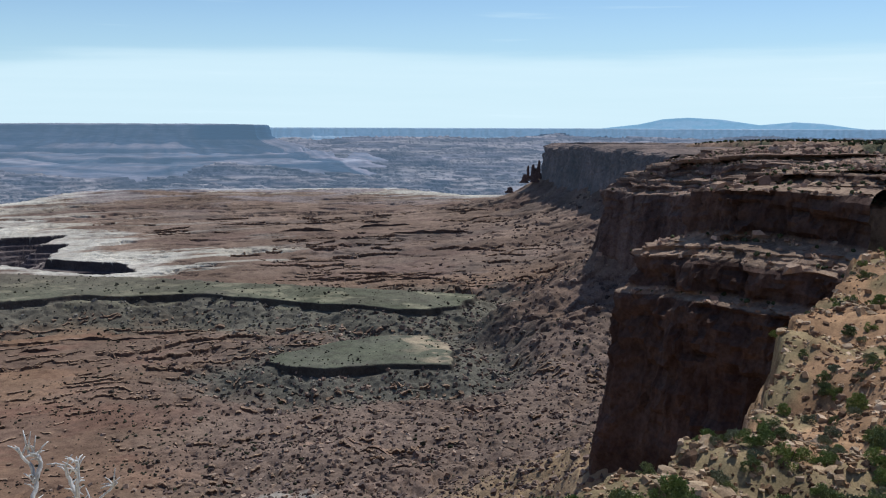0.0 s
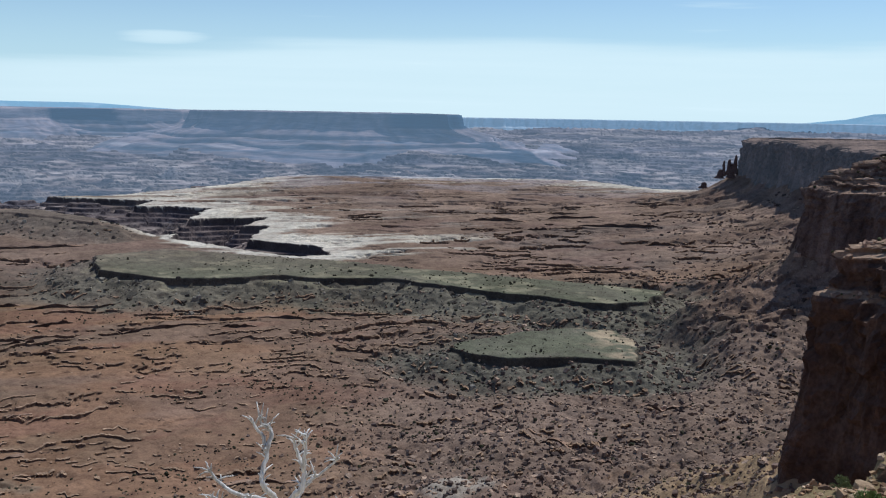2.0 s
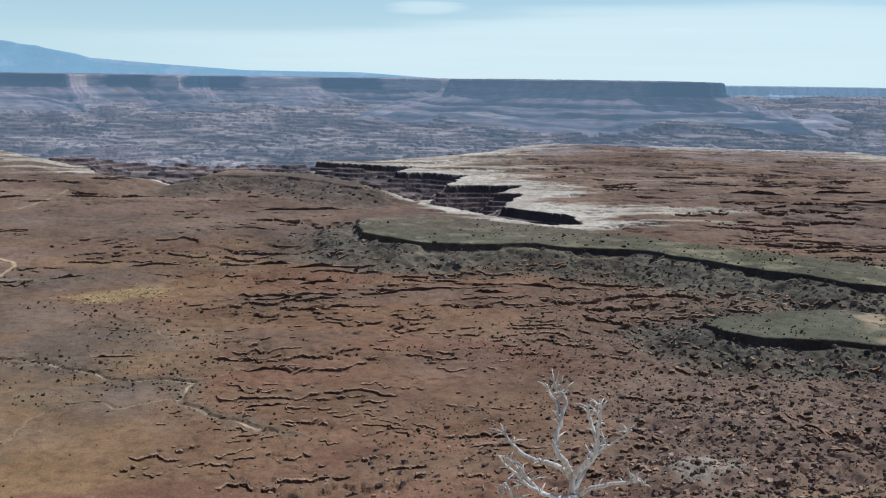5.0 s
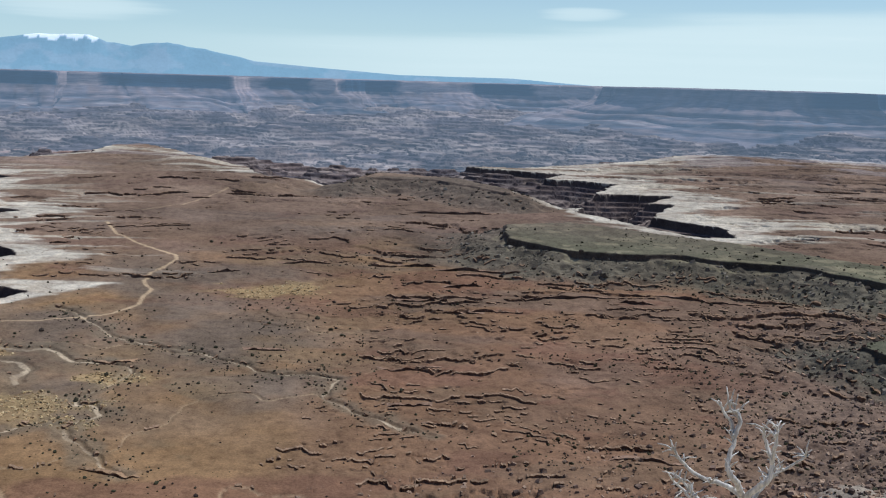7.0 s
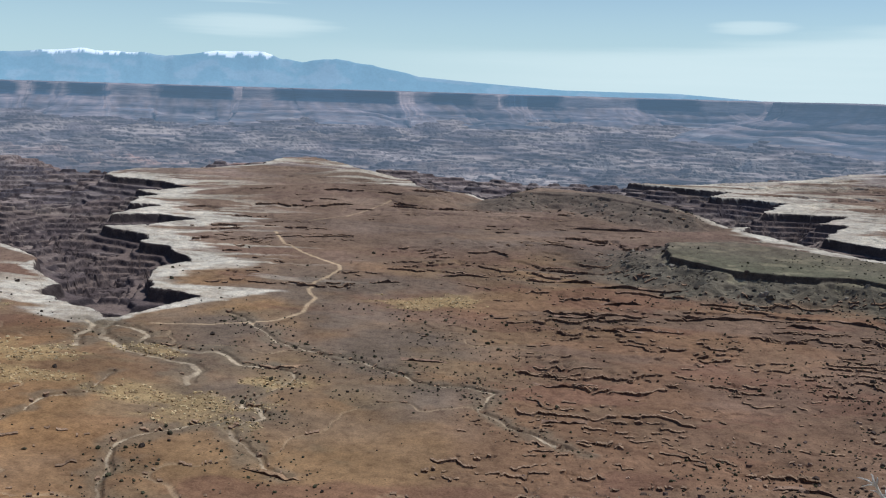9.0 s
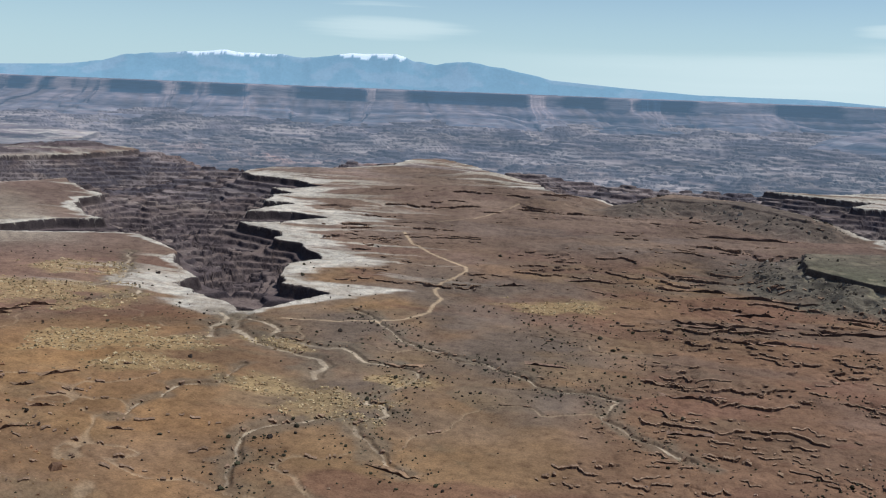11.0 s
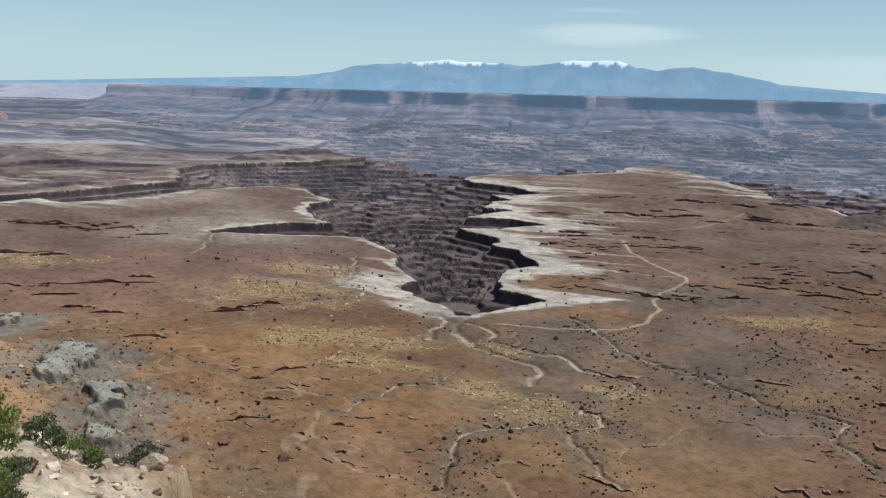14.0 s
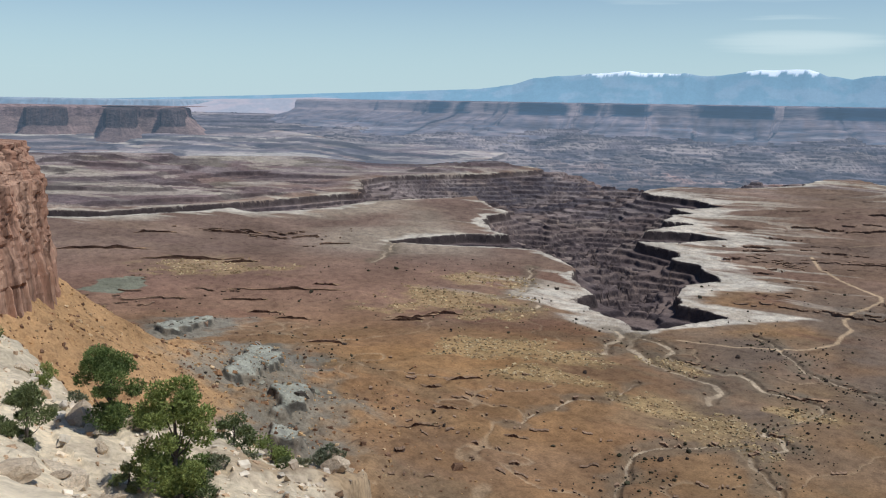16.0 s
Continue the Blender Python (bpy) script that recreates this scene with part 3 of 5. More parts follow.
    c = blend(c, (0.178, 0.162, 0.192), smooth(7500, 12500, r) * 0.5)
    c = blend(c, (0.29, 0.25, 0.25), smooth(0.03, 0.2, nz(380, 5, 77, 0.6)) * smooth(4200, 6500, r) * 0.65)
    c = blend(c, (0.35, 0.222, 0.19), (dp > 0) * smooth(-0.05, 0.15, nz(320, 5, 76, 0.6)) * smooth(1700, 600, np.abs(r - 6800)) * smooth(8, 15, az) * smooth(33, 25, az) * 0.8)
    belt = fbm(az / 3.5, np.log(r) * 22, 5, 93, 0.6, None, table_noise)
    afar = smooth(3600, 5200, r) * ((dp > 0) | (r > 6500))
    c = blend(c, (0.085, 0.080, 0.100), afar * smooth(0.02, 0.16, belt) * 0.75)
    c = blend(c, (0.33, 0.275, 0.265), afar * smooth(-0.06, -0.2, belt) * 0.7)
    strip = fbm(az / 6.0, np.log(r) * 30, 4, 94, 0.55, None, table_noise)
    c = blend(c, (0.52, 0.46, 0.39), beyond * smooth(0.15, 0.24, strip) * 0.5)
    c = blend(c, (0.12, 0.10, 0.11), beyond * smooth(-0.1, -0.2, strip) * 0.6)
    # risers painted near black under paler lips: shade put into the colour
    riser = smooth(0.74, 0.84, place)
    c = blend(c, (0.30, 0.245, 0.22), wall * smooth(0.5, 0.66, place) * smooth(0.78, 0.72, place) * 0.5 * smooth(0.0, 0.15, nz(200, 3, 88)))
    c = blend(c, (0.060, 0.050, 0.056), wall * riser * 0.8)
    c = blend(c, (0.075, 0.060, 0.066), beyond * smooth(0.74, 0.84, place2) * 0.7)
    # rim cliff: dark rock, with under-ledge shade put into the colour
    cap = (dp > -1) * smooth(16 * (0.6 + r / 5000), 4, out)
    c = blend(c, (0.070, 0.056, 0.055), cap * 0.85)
    c = blend(c, (0.215, 0.210, 0.180), smooth(85, 15, dg + nz(25, 3, 96) * 60) * 0.8)
    # outcrop faces painted dark, as shade on their small cliffs
    c = blend(c, (0.085, 0.080, 0.070), smooth(6, 3, dg) * smooth(-0.05, 0.15, nz(14, 2, 99)) * 0.9)
    c = blend(c, (0.36, 0.36, 0.305), smooth(1, -3, dg) * 0.9)
    c = blend(c, (0.20, 0.215, 0.165), (edge_distance(x, y, GREEN_FLAT) + nz(60, 3, 97) * 40 < 0) * 0.85)
    return z, c


# ---- the ground: one sheet, closely meshed where it is seen and where it is steep, out to the horizon ----
def ground_sheet():
    fine_az = np.arange(-57.5, 63.5, 0.082)
    azs = np.radians(np.concatenate([np.arange(-178, -58, 6.0), fine_az, np.arange(66, 182, 6.0)]))
    n = len(azs)
    # belts of dip: from, to, rows tried, rows kept
    belts = [(32, 22, 130, 70), (22, 18, 110, 75), (18, 14, 130, 95), (14, 11, 120, 90), (11, 8, 140, 105), (8, 6, 110, 85), (6, 4.6, 90, 70), (4.6, 3.42, 80, 62), (3.42, 2.2, 90, 70), (2.2, 1.2, 70, 54), (1.2, 0.52, 36, 30)]
    rows_r = [np.full((1, n), v) for v in (0.5, 60.0, 200.0, 400.0, 540.0)]
    cut = 0
    for high, low, tried, kept in belts:
        rs = 400 / np.tan(np.radians(np.linspace(high, low, tried + 1)))
        A, R = np.meshgrid(azs, rs)
        z = country((-np.sin(A) * R).ravel(), (np.cos(A) * R).ravel(), False)[0].reshape(R.shape)
        rise = np.diff(np.degrees(np.arctan2(z, R)), axis=0) / ((high - low) / tried)
        w = 0.3 + np.clip(np.where(rise > 0, rise, -0.25 * rise), 0, 9)
        w = (np.roll(w, 1, 1) + 2 * w + np.roll(w, -1, 1)) / 4
        s = np.concatenate([np.zeros((1, n)), np.cumsum(w, 0)])
        s = s / s[-1]
        goal = np.linspace(0, 1, kept + 1)[:-1]
        rows_r.append(np.stack([np.interp(goal, s[:, k], rs) for k in range(n)], 1))
        if high > 3.42 >= low - 1e-6:
            cut = sum(len(q) for q in rows_r)
    rows_r += [np.full((1, n), 400 / math.tan(radians(0.52))), np.full((1, n), 46000.0)]
    R = np.concatenate(rows_r)
    A = np.repeat(azs[None], len(R), 0)
    x, y = (-np.sin(A) * R).ravel(), (np.cos(A) * R).ravel()
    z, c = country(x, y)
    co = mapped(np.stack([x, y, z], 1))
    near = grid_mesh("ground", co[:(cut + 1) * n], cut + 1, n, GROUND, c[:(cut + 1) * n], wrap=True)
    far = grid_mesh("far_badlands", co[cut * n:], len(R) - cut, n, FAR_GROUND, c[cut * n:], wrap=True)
    tagged(new("ground", near), "red-brown desert basin with ledges, washes and pale canyon rims", "ground", kind="structure")
    tagged(new("backdrop_badlands", far), "broken canyon country reaching to the horizon, haze painted in blue-grey", "badlands", kind="structure")


ground_sheet()
LEDGE_ROCK = land_material("ledge_rock", 0.02, 0.12, 0.5, (1.0, 0.4))


def outcrops(bed, azs, rs, least):
    """The broken edge of each bed as a low wall of rock that follows its outcrop: front, lip and a strip of its top."""
    g = np.random.default_rng(bed[3])
    A, R = np.meshgrid(np.radians(azs), rs)
    x, y = -np.sin(A) * R, np.cos(A) * R
    q = bed_number(x.ravel(), y.ravel(), R.ravel(), bed, np.clip(R.ravel() ** 2 * 1.1e-6, 1.2, 300)).reshape(R.shape)
    lines = []
    for k in range(int(q.min()) + 1, int(q.max()) + 1):
        up = q >= k
        i = np.argmax(up, 0)
        ok = up.any(0) & (i > 0)
        i = np.maximum(i, 1)
        c = np.arange(q.shape[1])
        f = np.clip((k - q[i - 1, c]) / (q[i, c] - q[i - 1, c] + 1e-9), 0, 1)
        lines.append(np.where(ok, rs[i - 1] + f * (rs[i] - rs[i - 1]), np.nan))
    r = np.array(lines)
    a = np.repeat(np.radians(azs)[None], len(r), 0)
    good = np.isfinite(r)
    r0 = np.where(good, r, 1500.0)

    def at(d):
        xx, yy = -np.sin(a) * (r0 + d), np.cos(a) * (r0 + d)
        return country(xx.ravel(), yy.ravel(), False)[0].reshape(r0.shape)

    width = bed[5]
    low, top = at(-width - 2.0), at(2.0)
    rise = top - low
    px, py = -np.sin(a) * r0, np.cos(a) * r0
    open_ground = (edge_distance(px, py, BENCH) > 70) & (edge_distance(px, py, SHELF) > 45) & (edge_distance(px, py, HILL) > 60) & (edge_distance(px, py, UPLAND) > 330) & (edge_distance(px, py, PLATEAU) < -np.where(px > 300, 320, 60))
    broken = smooth(-13, -20, np.degrees(a)) * smooth(1800, 1400, r0)
    good &= (rise > least * (0.45 + r0 / 1900) * (1 + 0.9 * broken)) & open_ground
    jag = (g.random(r0.shape) - 0.5) * np.clip(rise, 0.5, 4) * 0.5
    tall = 0.85 + 0.4 * g.random(r0.shape)
    rows_ = [(-width - 1.5 + jag, low - 1.0), (-width - 0.6 + jag, low + rise * 0.55 * tall), (-width - 1.3 + jag, low + rise * tall), (-width + 3.0, low + rise * (0.15 + 0.85 * tall)), (5.0, at(5.0) - 0.3)]
    co = np.stack([np.stack([-np.sin(a) * (r0 + d), np.cos(a) * (r0 + d), z], -1) for d, z in rows_], 1)
    n, m, w = len(r0), len(rows_), r0.shape[1]
    # dark fronts and light lips: shade and sun put into the colour
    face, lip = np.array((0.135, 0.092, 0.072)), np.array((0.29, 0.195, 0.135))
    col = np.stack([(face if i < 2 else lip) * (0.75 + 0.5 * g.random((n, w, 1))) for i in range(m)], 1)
    i = np.arange(n * m * w).reshape(n, m, w)
    quads = np.stack([i[:, :-1, :-1], i[:, :-1, 1:], i[:, 1:, 1:], i[:, 1:, :-1]], -1)
    joinable = good[:, :-1] & good[:, 1:] & (np.abs(np.diff(r0, axis=1)) < 14 + 0.004 * r0[:, 1:])
    quads = quads[np.repeat(joinable[:, None], m - 1, 1)]
    used, back = np.unique(quads, return_inverse=True)
    return mapped(co.reshape(-1, 3)[used]), back.reshape(-1, 4), col.reshape(-1, 3)[used]


def bed_outcrops():
    off, co, fa, cl = 0, [], [], []
    for bed, azs, rs, least in ((BEDS[0], np.arange(-45, 60, 0.1), np.arange(950, 4600, 5.0), 1.5), (BEDS[1], np.arange(-45, 58, 0.1), np.arange(950, 3200, 3.5), 1.2),
                                (BEDS[2], np.arange(-42, 40, 0.1), np.arange(950, 2000, 2.5), 1.0)):
        c, f, k = outcrops(bed, azs, rs, least)
        co.append(c), fa.append(f + off), cl.append(k)
        off += len(c)
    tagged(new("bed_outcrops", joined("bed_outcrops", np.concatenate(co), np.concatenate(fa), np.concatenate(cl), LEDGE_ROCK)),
           "crumbling sandstone ledges that follow the beds, fronts painted dark as shade", "rock ledge", kind="stuff")


bed_outcrops()


# ---- walls of rock ----
def resample(pts, step):
    pts = np.array(pts, float)
    seg = np.hypot(*np.diff(pts, axis=0).T)
    s = np.concatenate([[0], np.cumsum(seg)])
    u = np.arange(0, s[-1], step)
    return np.stack([np.interp(u, s, pts[:, 0]), np.interp(u, s, pts[:, 1])], 1), u


def rock_wall(name, pts, step, profile, rows, material, side=1, flute=(14, 40, 4, 9), ledge=6.0, tones=None, seed=0, warp=0.0, turn=60.0, bands=None, tiers=0.0, blocks=0.0, bench=None, columns=0.0, foot=None, faces=None):
    """A cliff drawn along a line of the plan: profile gives inset and height from foot to top; flute its large and small vertical
    folds (depth, spacing, depth, spacing); ledge the unevenness of its beds."""
    p, u = resample(pts, step)
    if warp:
        p = p + warp * np.stack([fbm(u / (warp * 4), u * 0 + 2, 4, seed + 1), fbm(u / (warp * 4), u * 0 + 9, 4, seed + 2)], 1) * 2
    t = np.gradient(p, axis=0)
    k = max(1, int(turn / step))
    t = np.stack([np.convolve(np.pad(t[:, i], k, mode="edge"), np.ones(2 * k + 1) / (2 * k + 1), "valid") for i in (0, 1)], 1)
    t /= np.hypot(*t.T)[:, None] + 1e-9
    inward = np.stack([t[:, 1], -t[:, 0]], 1) * side
    prof = np.array(profile, float)
    s = np.concatenate([[0], np.cumsum(np.hypot(*np.diff(prof, axis=0).T) ** 0.7)])
    v = np.linspace(0, s[-1], rows)
    inset, height = np.interp(v, s, prof[:, 0]), np.interp(v, s, prof[:, 1])
    U, H = np.meshgrid(u, height)
    I = np.repeat(inset[:, None], len(u), 1)
    d1, w1, d2, w2 = flute
    big = fbm(U / w1, H / 300 + 3, 4, seed + 5) * d1 * 2
    crack = -np.abs(fbm(U / w2, H / 90, 3, seed + 6)) * d2 * 2.5
    beds = (value_noise(H / 2.6 + fbm(U / 60, H / 20, 2, seed + 7) * 2, U / 45, seed + 8) - 0.5) * ledge
    beds = beds + (value_noise(H / 0.9, U / 14, seed + 9) - 0.5) * ledge * 0.4
    upper = smooth(0.45, 0.6, (H - height.min()) / (height.max() - height.min()))
    if blocks:
        shift = fbm(U / 50, H / 30, 2, seed + 14) * 3
        beds = beds + (lattice(np.floor(U / 13 + shift), np.floor(H / 11 + shift * 0.3), seed + 15) - 0.5) * blocks
        beds = beds + (lattice(np.floor(U / 5.5 + shift), np.floor(H / 4.5), seed + 16) - 0.5) * blocks * 0.45
        crack = crack + (lattice(np.floor(U / 19 + fbm(U / 40, H / 120, 2, seed + 17) * 2), np.floor(H / 60), seed + 18) - 0.5) * blocks * 0.7
    if columns:
        shift = U / 19 + fbm(U / 30, U * 0, 3, seed + 24) * 2
        crack = crack + (lattice(np.floor(shift), U * 0, seed + 25) - 0.5) * columns + (lattice(np.floor(shift * 2.7), np.floor(H / 30), seed + 26) - 0.5) * columns * 0.4
    I = I + fbm(U / 75, I / 9, 4, seed + 13) * tiers * smooth(5, 40, I)
    fold = smooth(-260, -190, H) if bands else 1.0
    big, crack = big * fold, crack * fold
    I = I + big + crack * (1 - 0.6 * upper) + beds * (0.25 + 0.75 * upper)
    H = H + fbm(U / 70, I / 70, 3, seed + 10) * ledge * 0.8 * (upper + 0.1)
    if bench:      # the beds sag and are notched along the wall
        H = H + fbm(U / 85, U * 0 + 1, 3, seed + 30) * 16 * smooth(0.45, 0.62, (H - height.min()) / (height.max() - height.min())) * smooth(-34, -60, H)
    if bands:
        H = H + (terrace(fbm(U / 900, I / 700, 4, seed + 20) * 150, 28, 0.75) + fbm(U / 300, I / 200, 3, seed + 21) * 14) * smooth(-235, -330, H)
    x = p[:, 0] + inward[:, 0] * I
    y = p[:, 1] + inward[:, 1] * I
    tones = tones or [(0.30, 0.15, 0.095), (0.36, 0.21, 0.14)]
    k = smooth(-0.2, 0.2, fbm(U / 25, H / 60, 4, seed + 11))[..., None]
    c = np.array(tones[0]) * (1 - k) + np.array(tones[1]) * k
    if blocks:
        joint = U / 15 + fbm(U / 40, H / 120, 3, seed + 17) * 2.5
        k = (smooth(0.10, 0.02, np.abs(joint - np.round(joint))) * smooth(-0.05, 0.1, fbm(U / 30, H / 45, 2, seed + 23)))[..., None] * 0.7
        c = c * (1 - k) + np.array((0.05, 0.032, 0.028)) * k
    stain = smooth(0.05, 0.2, fbm(U / 7, H / 160, 3, seed + 12))[..., None] * 0.45
    c = c * (1 - stain) + np.array((0.09, 0.055, 0.045)) * stain
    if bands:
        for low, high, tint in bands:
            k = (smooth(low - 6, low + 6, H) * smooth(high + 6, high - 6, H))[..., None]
            if faces and high - low > 100:      # spans painted dark as shaded cliff, gaps pink as sunlit rock
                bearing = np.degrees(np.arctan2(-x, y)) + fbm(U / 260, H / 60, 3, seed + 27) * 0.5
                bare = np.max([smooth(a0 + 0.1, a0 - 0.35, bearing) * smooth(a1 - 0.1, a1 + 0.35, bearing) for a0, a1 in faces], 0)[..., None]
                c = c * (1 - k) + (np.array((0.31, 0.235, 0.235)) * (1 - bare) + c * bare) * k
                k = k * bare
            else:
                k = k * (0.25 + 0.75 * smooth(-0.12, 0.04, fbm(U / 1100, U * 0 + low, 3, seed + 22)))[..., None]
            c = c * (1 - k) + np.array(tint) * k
    if foot:
        k = smooth(foot[0] + 4, foot[0] - 8, H)[..., None]
        c = c * (1 - k) + np.array(foot[1]) * k
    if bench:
        # benches lighter: soil and rubble, with sunlight put into the tone
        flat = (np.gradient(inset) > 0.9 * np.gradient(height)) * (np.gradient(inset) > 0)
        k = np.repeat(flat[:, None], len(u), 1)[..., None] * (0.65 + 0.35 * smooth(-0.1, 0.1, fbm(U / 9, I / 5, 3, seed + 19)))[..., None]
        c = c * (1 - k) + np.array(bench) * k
        LEVEL_PLACES.append(np.stack([x[flat].ravel(), y[flat].ravel(), H[flat].ravel()], 1))
    co = mapped(np.stack([x.ravel(), y.ravel(), H.ravel()], 1))
    me = grid_mesh(name, co, rows, len(u), material, c.reshape(-1, 3), flip=side > 0)
    if blocks:
        me.shade_flat()
    return me


LEVEL_PLACES = []


GREAT_WALL = [(-26, -300), (-14, -225), (-3, -160), (0, -116), (26, -110), (30, -101), (40, -100), (43, -90), (96, -80), (98, -70), (106, -68), (108, -54), (122, -53), (123, -49), (190, -43), (193, -37), (330, -29)]
NEAR_WALL = [(-16, -300), (-2, -225), (9, -160), (13, -112), (26, -107), (28, -88), (32, -84), (66, -72), (68, -42), (74, -40), (99, -35), (101, -30), (200, -27), (330, -24)]
MID_WALL = [(i, h if h < -100 else -100 + (h + 100) * 0.66) for i, h in GREAT_WALL] + [(460, -52)]
FAR_WALL = GREAT_WALL[:3] + [(0, -92), (14, -86), (40, -82), (460, -77)]
# east cliffs: the walls' shade is put into their dark tones
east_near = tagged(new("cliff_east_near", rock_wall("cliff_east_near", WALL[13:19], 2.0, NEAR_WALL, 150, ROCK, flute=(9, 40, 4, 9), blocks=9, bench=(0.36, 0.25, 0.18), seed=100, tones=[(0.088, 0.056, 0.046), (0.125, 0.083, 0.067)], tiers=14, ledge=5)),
                   "red sandstone cliff with ledges above, its shade painted into the rock", "cliff", kind="structure")
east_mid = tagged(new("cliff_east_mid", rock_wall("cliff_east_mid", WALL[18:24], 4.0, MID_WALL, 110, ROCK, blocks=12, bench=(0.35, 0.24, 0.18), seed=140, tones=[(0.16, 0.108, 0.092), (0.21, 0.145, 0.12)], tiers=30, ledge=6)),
                  "red sandstone headland above a talus slope, walls painted dark as shade", "cliff", kind="structure")
east_far = tagged(new("cliff_east_far", rock_wall("cliff_east_far", WALL[23:], 8.0, FAR_WALL, 60, HAZY, seed=180, tones=[(0.13, 0.095, 0.09), (0.18, 0.13, 0.12)], tiers=40, blocks=14, bench=(0.24, 0.17, 0.135))),
                  "distant sandstone headland, walls painted dark as shade", "cliff", kind="structure")
WEST_WALL = [(-14, -300), (-8, -215), (-1, -130), (0, -86), (5, -84), (5.5, -77), (10, -75), (10.5, -67), (16, -65), (16.5, -57), (22, -55), (22.5, -49), (60, -46), (200, -40)]
west = tagged(new("cliff_west", rock_wall("cliff_west", WALL[1:8], 2.0, WEST_WALL, 150, FACE, blocks=4.5, columns=10.0, flute=(4, 60, 2.0, 13), ledge=1.2, seed=220, tones=[(0.36, 0.21, 0.15), (0.44, 0.28, 0.205)])),
              "sunlit pink sandstone cliff tower above orange talus", "cliff", kind="structure")


def upland_height(x, y):
    d = -edge_distance(x, y, UPLAND) + fbm(x / 70, y / 70, 4, 81) * 40
    z = np.interp(d, [0, 118, 124, 210, 216, 330, 338, 700, 1600], [-150, -95, -52, -46, -39, -36, -32, -28, -26])
    az = np.degrees(np.arctan2(-x, y))
    r = np.hypot(x, y)
    z = np.minimum(z, -r * (0.0128 + 0.0072 * smooth(-50, -42, az)))
    return z + fbm(x / 60, y / 60, 4, 82) * 5, d


def upland_sheet():
    azs = np.radians(np.arange(-75, -36, 0.12))
    rs = np.concatenate([np.arange(480, 1200, 6), np.geomspace(1200, 6000, 90)])
    A, R = np.meshgrid(azs, rs)
    x, y = (-np.sin(A) * R).ravel(), (np.cos(A) * R).ravel()
    z, d = upland_height(x, y)
    start = np.where(np.hypot(x, y) > 1300, 322, 108)
    z = z - 60 * smooth(start + 70, start + 5, d) * (start > 200)
    c = np.repeat(np.array([(0.30, 0.195, 0.14)]), len(x), 0)
    k = smooth(0.0, 0.2, fbm(x / 45, y / 45, 4, 83))[:, None]
    c = c * (1 - k) + np.array((0.15, 0.135, 0.085)) * k
    k = smooth(700, 1500, d)[:, None]
    c = c * (1 - k) + np.array((0.09, 0.09, 0.06)) * k
    return grid_mesh("upland", mapped(np.stack([x, y, z], 1)), len(rs), len(azs), ROCK, c, flip=False, keep=d > start)


tagged(new("upland", upland_sheet()), "ledgy sandstone upland with dark woodland on top", "plateau", kind="structure")


# ---- the rim on which the camera stands ----
EDGE_X = [-140, -70, -57, -45, -36, -33, -24, -16, -8, 8, 30, 50, 68, 85, 128, 237, 369, 480, 640]
EDGE_Y = [39, 37, 35, 32, 33.5, 36.5, 25, 13, 7, 7, 32, 74, 85, 84, 112, 184, 258, 300, 330]


def rim_height(x, y):
    e = np.interp(x, EDGE_X, EDGE_Y) + fbm(x / 14, y / 40 + 7, 4, 91) * np.clip(np.abs(x) * 0.09, 0.6, 7)
    left = -16.7 - 0.145 * (x + 26.6) - 0.376 * (y - 28)
    right = np.interp(x, [0, 20, 40, 50, 68, 79, 128, 237, 369, 640], [-1.6, -14, -27, -35, -45, -42, -48, -52, -51, -48]) + 0.14 * np.maximum(e - y, 0)
    mid = np.where(y < 2.2, -1.6, -3.1 - 0.12 * (y - 2.2)) - 0.8 * np.maximum(y - 6, 0)
    k = smooth(-9, -24, x)
    m = smooth(6, 26, x)
    z = left * k + (1 - k) * (mid * (1 - m) + right * m)
    size = np.clip(np.hypot(x, y) / 60, 0.05, 2)
    z = z + terrace(fbm(x / (16 * size), y / (16 * size), 4, 92) * 2.4 * size, 0.6 * size, 0.7)
    z = z + smooth(30, 70, x) * (terrace(fbm(x / 26, y / 26, 4, 95) * 16, 3.2, 0.72) * 0.6 + fbm(x / 5, y / 5, 4, 96) * 1.6)
    z = z + smooth(-14, -26, x) * (terrace(fbm(x / 10, y / 7, 4, 97) * 3.2, 0.55, 0.9) * 0.8 + fbm(x / 1.6, y / 1.6, 3, 98) * 0.25)
    z = z + 4.0 * smooth(15, 4, np.hypot(x - 63, y - 79))
    over = np.maximum(y - e, 0)
    face = smooth(0, 2, over) * np.clip(np.hypot(x, y) / 60, 0.1, 1.5)
    return z - over * 2.6 - 4 * smooth(0, 1.5, over) + face * (fbm(x / 5, y / 5, 4, 99) * 7 + terrace(fbm(x / 14, y / 14, 3, 100) * 14, 3.0, 0.7)), over


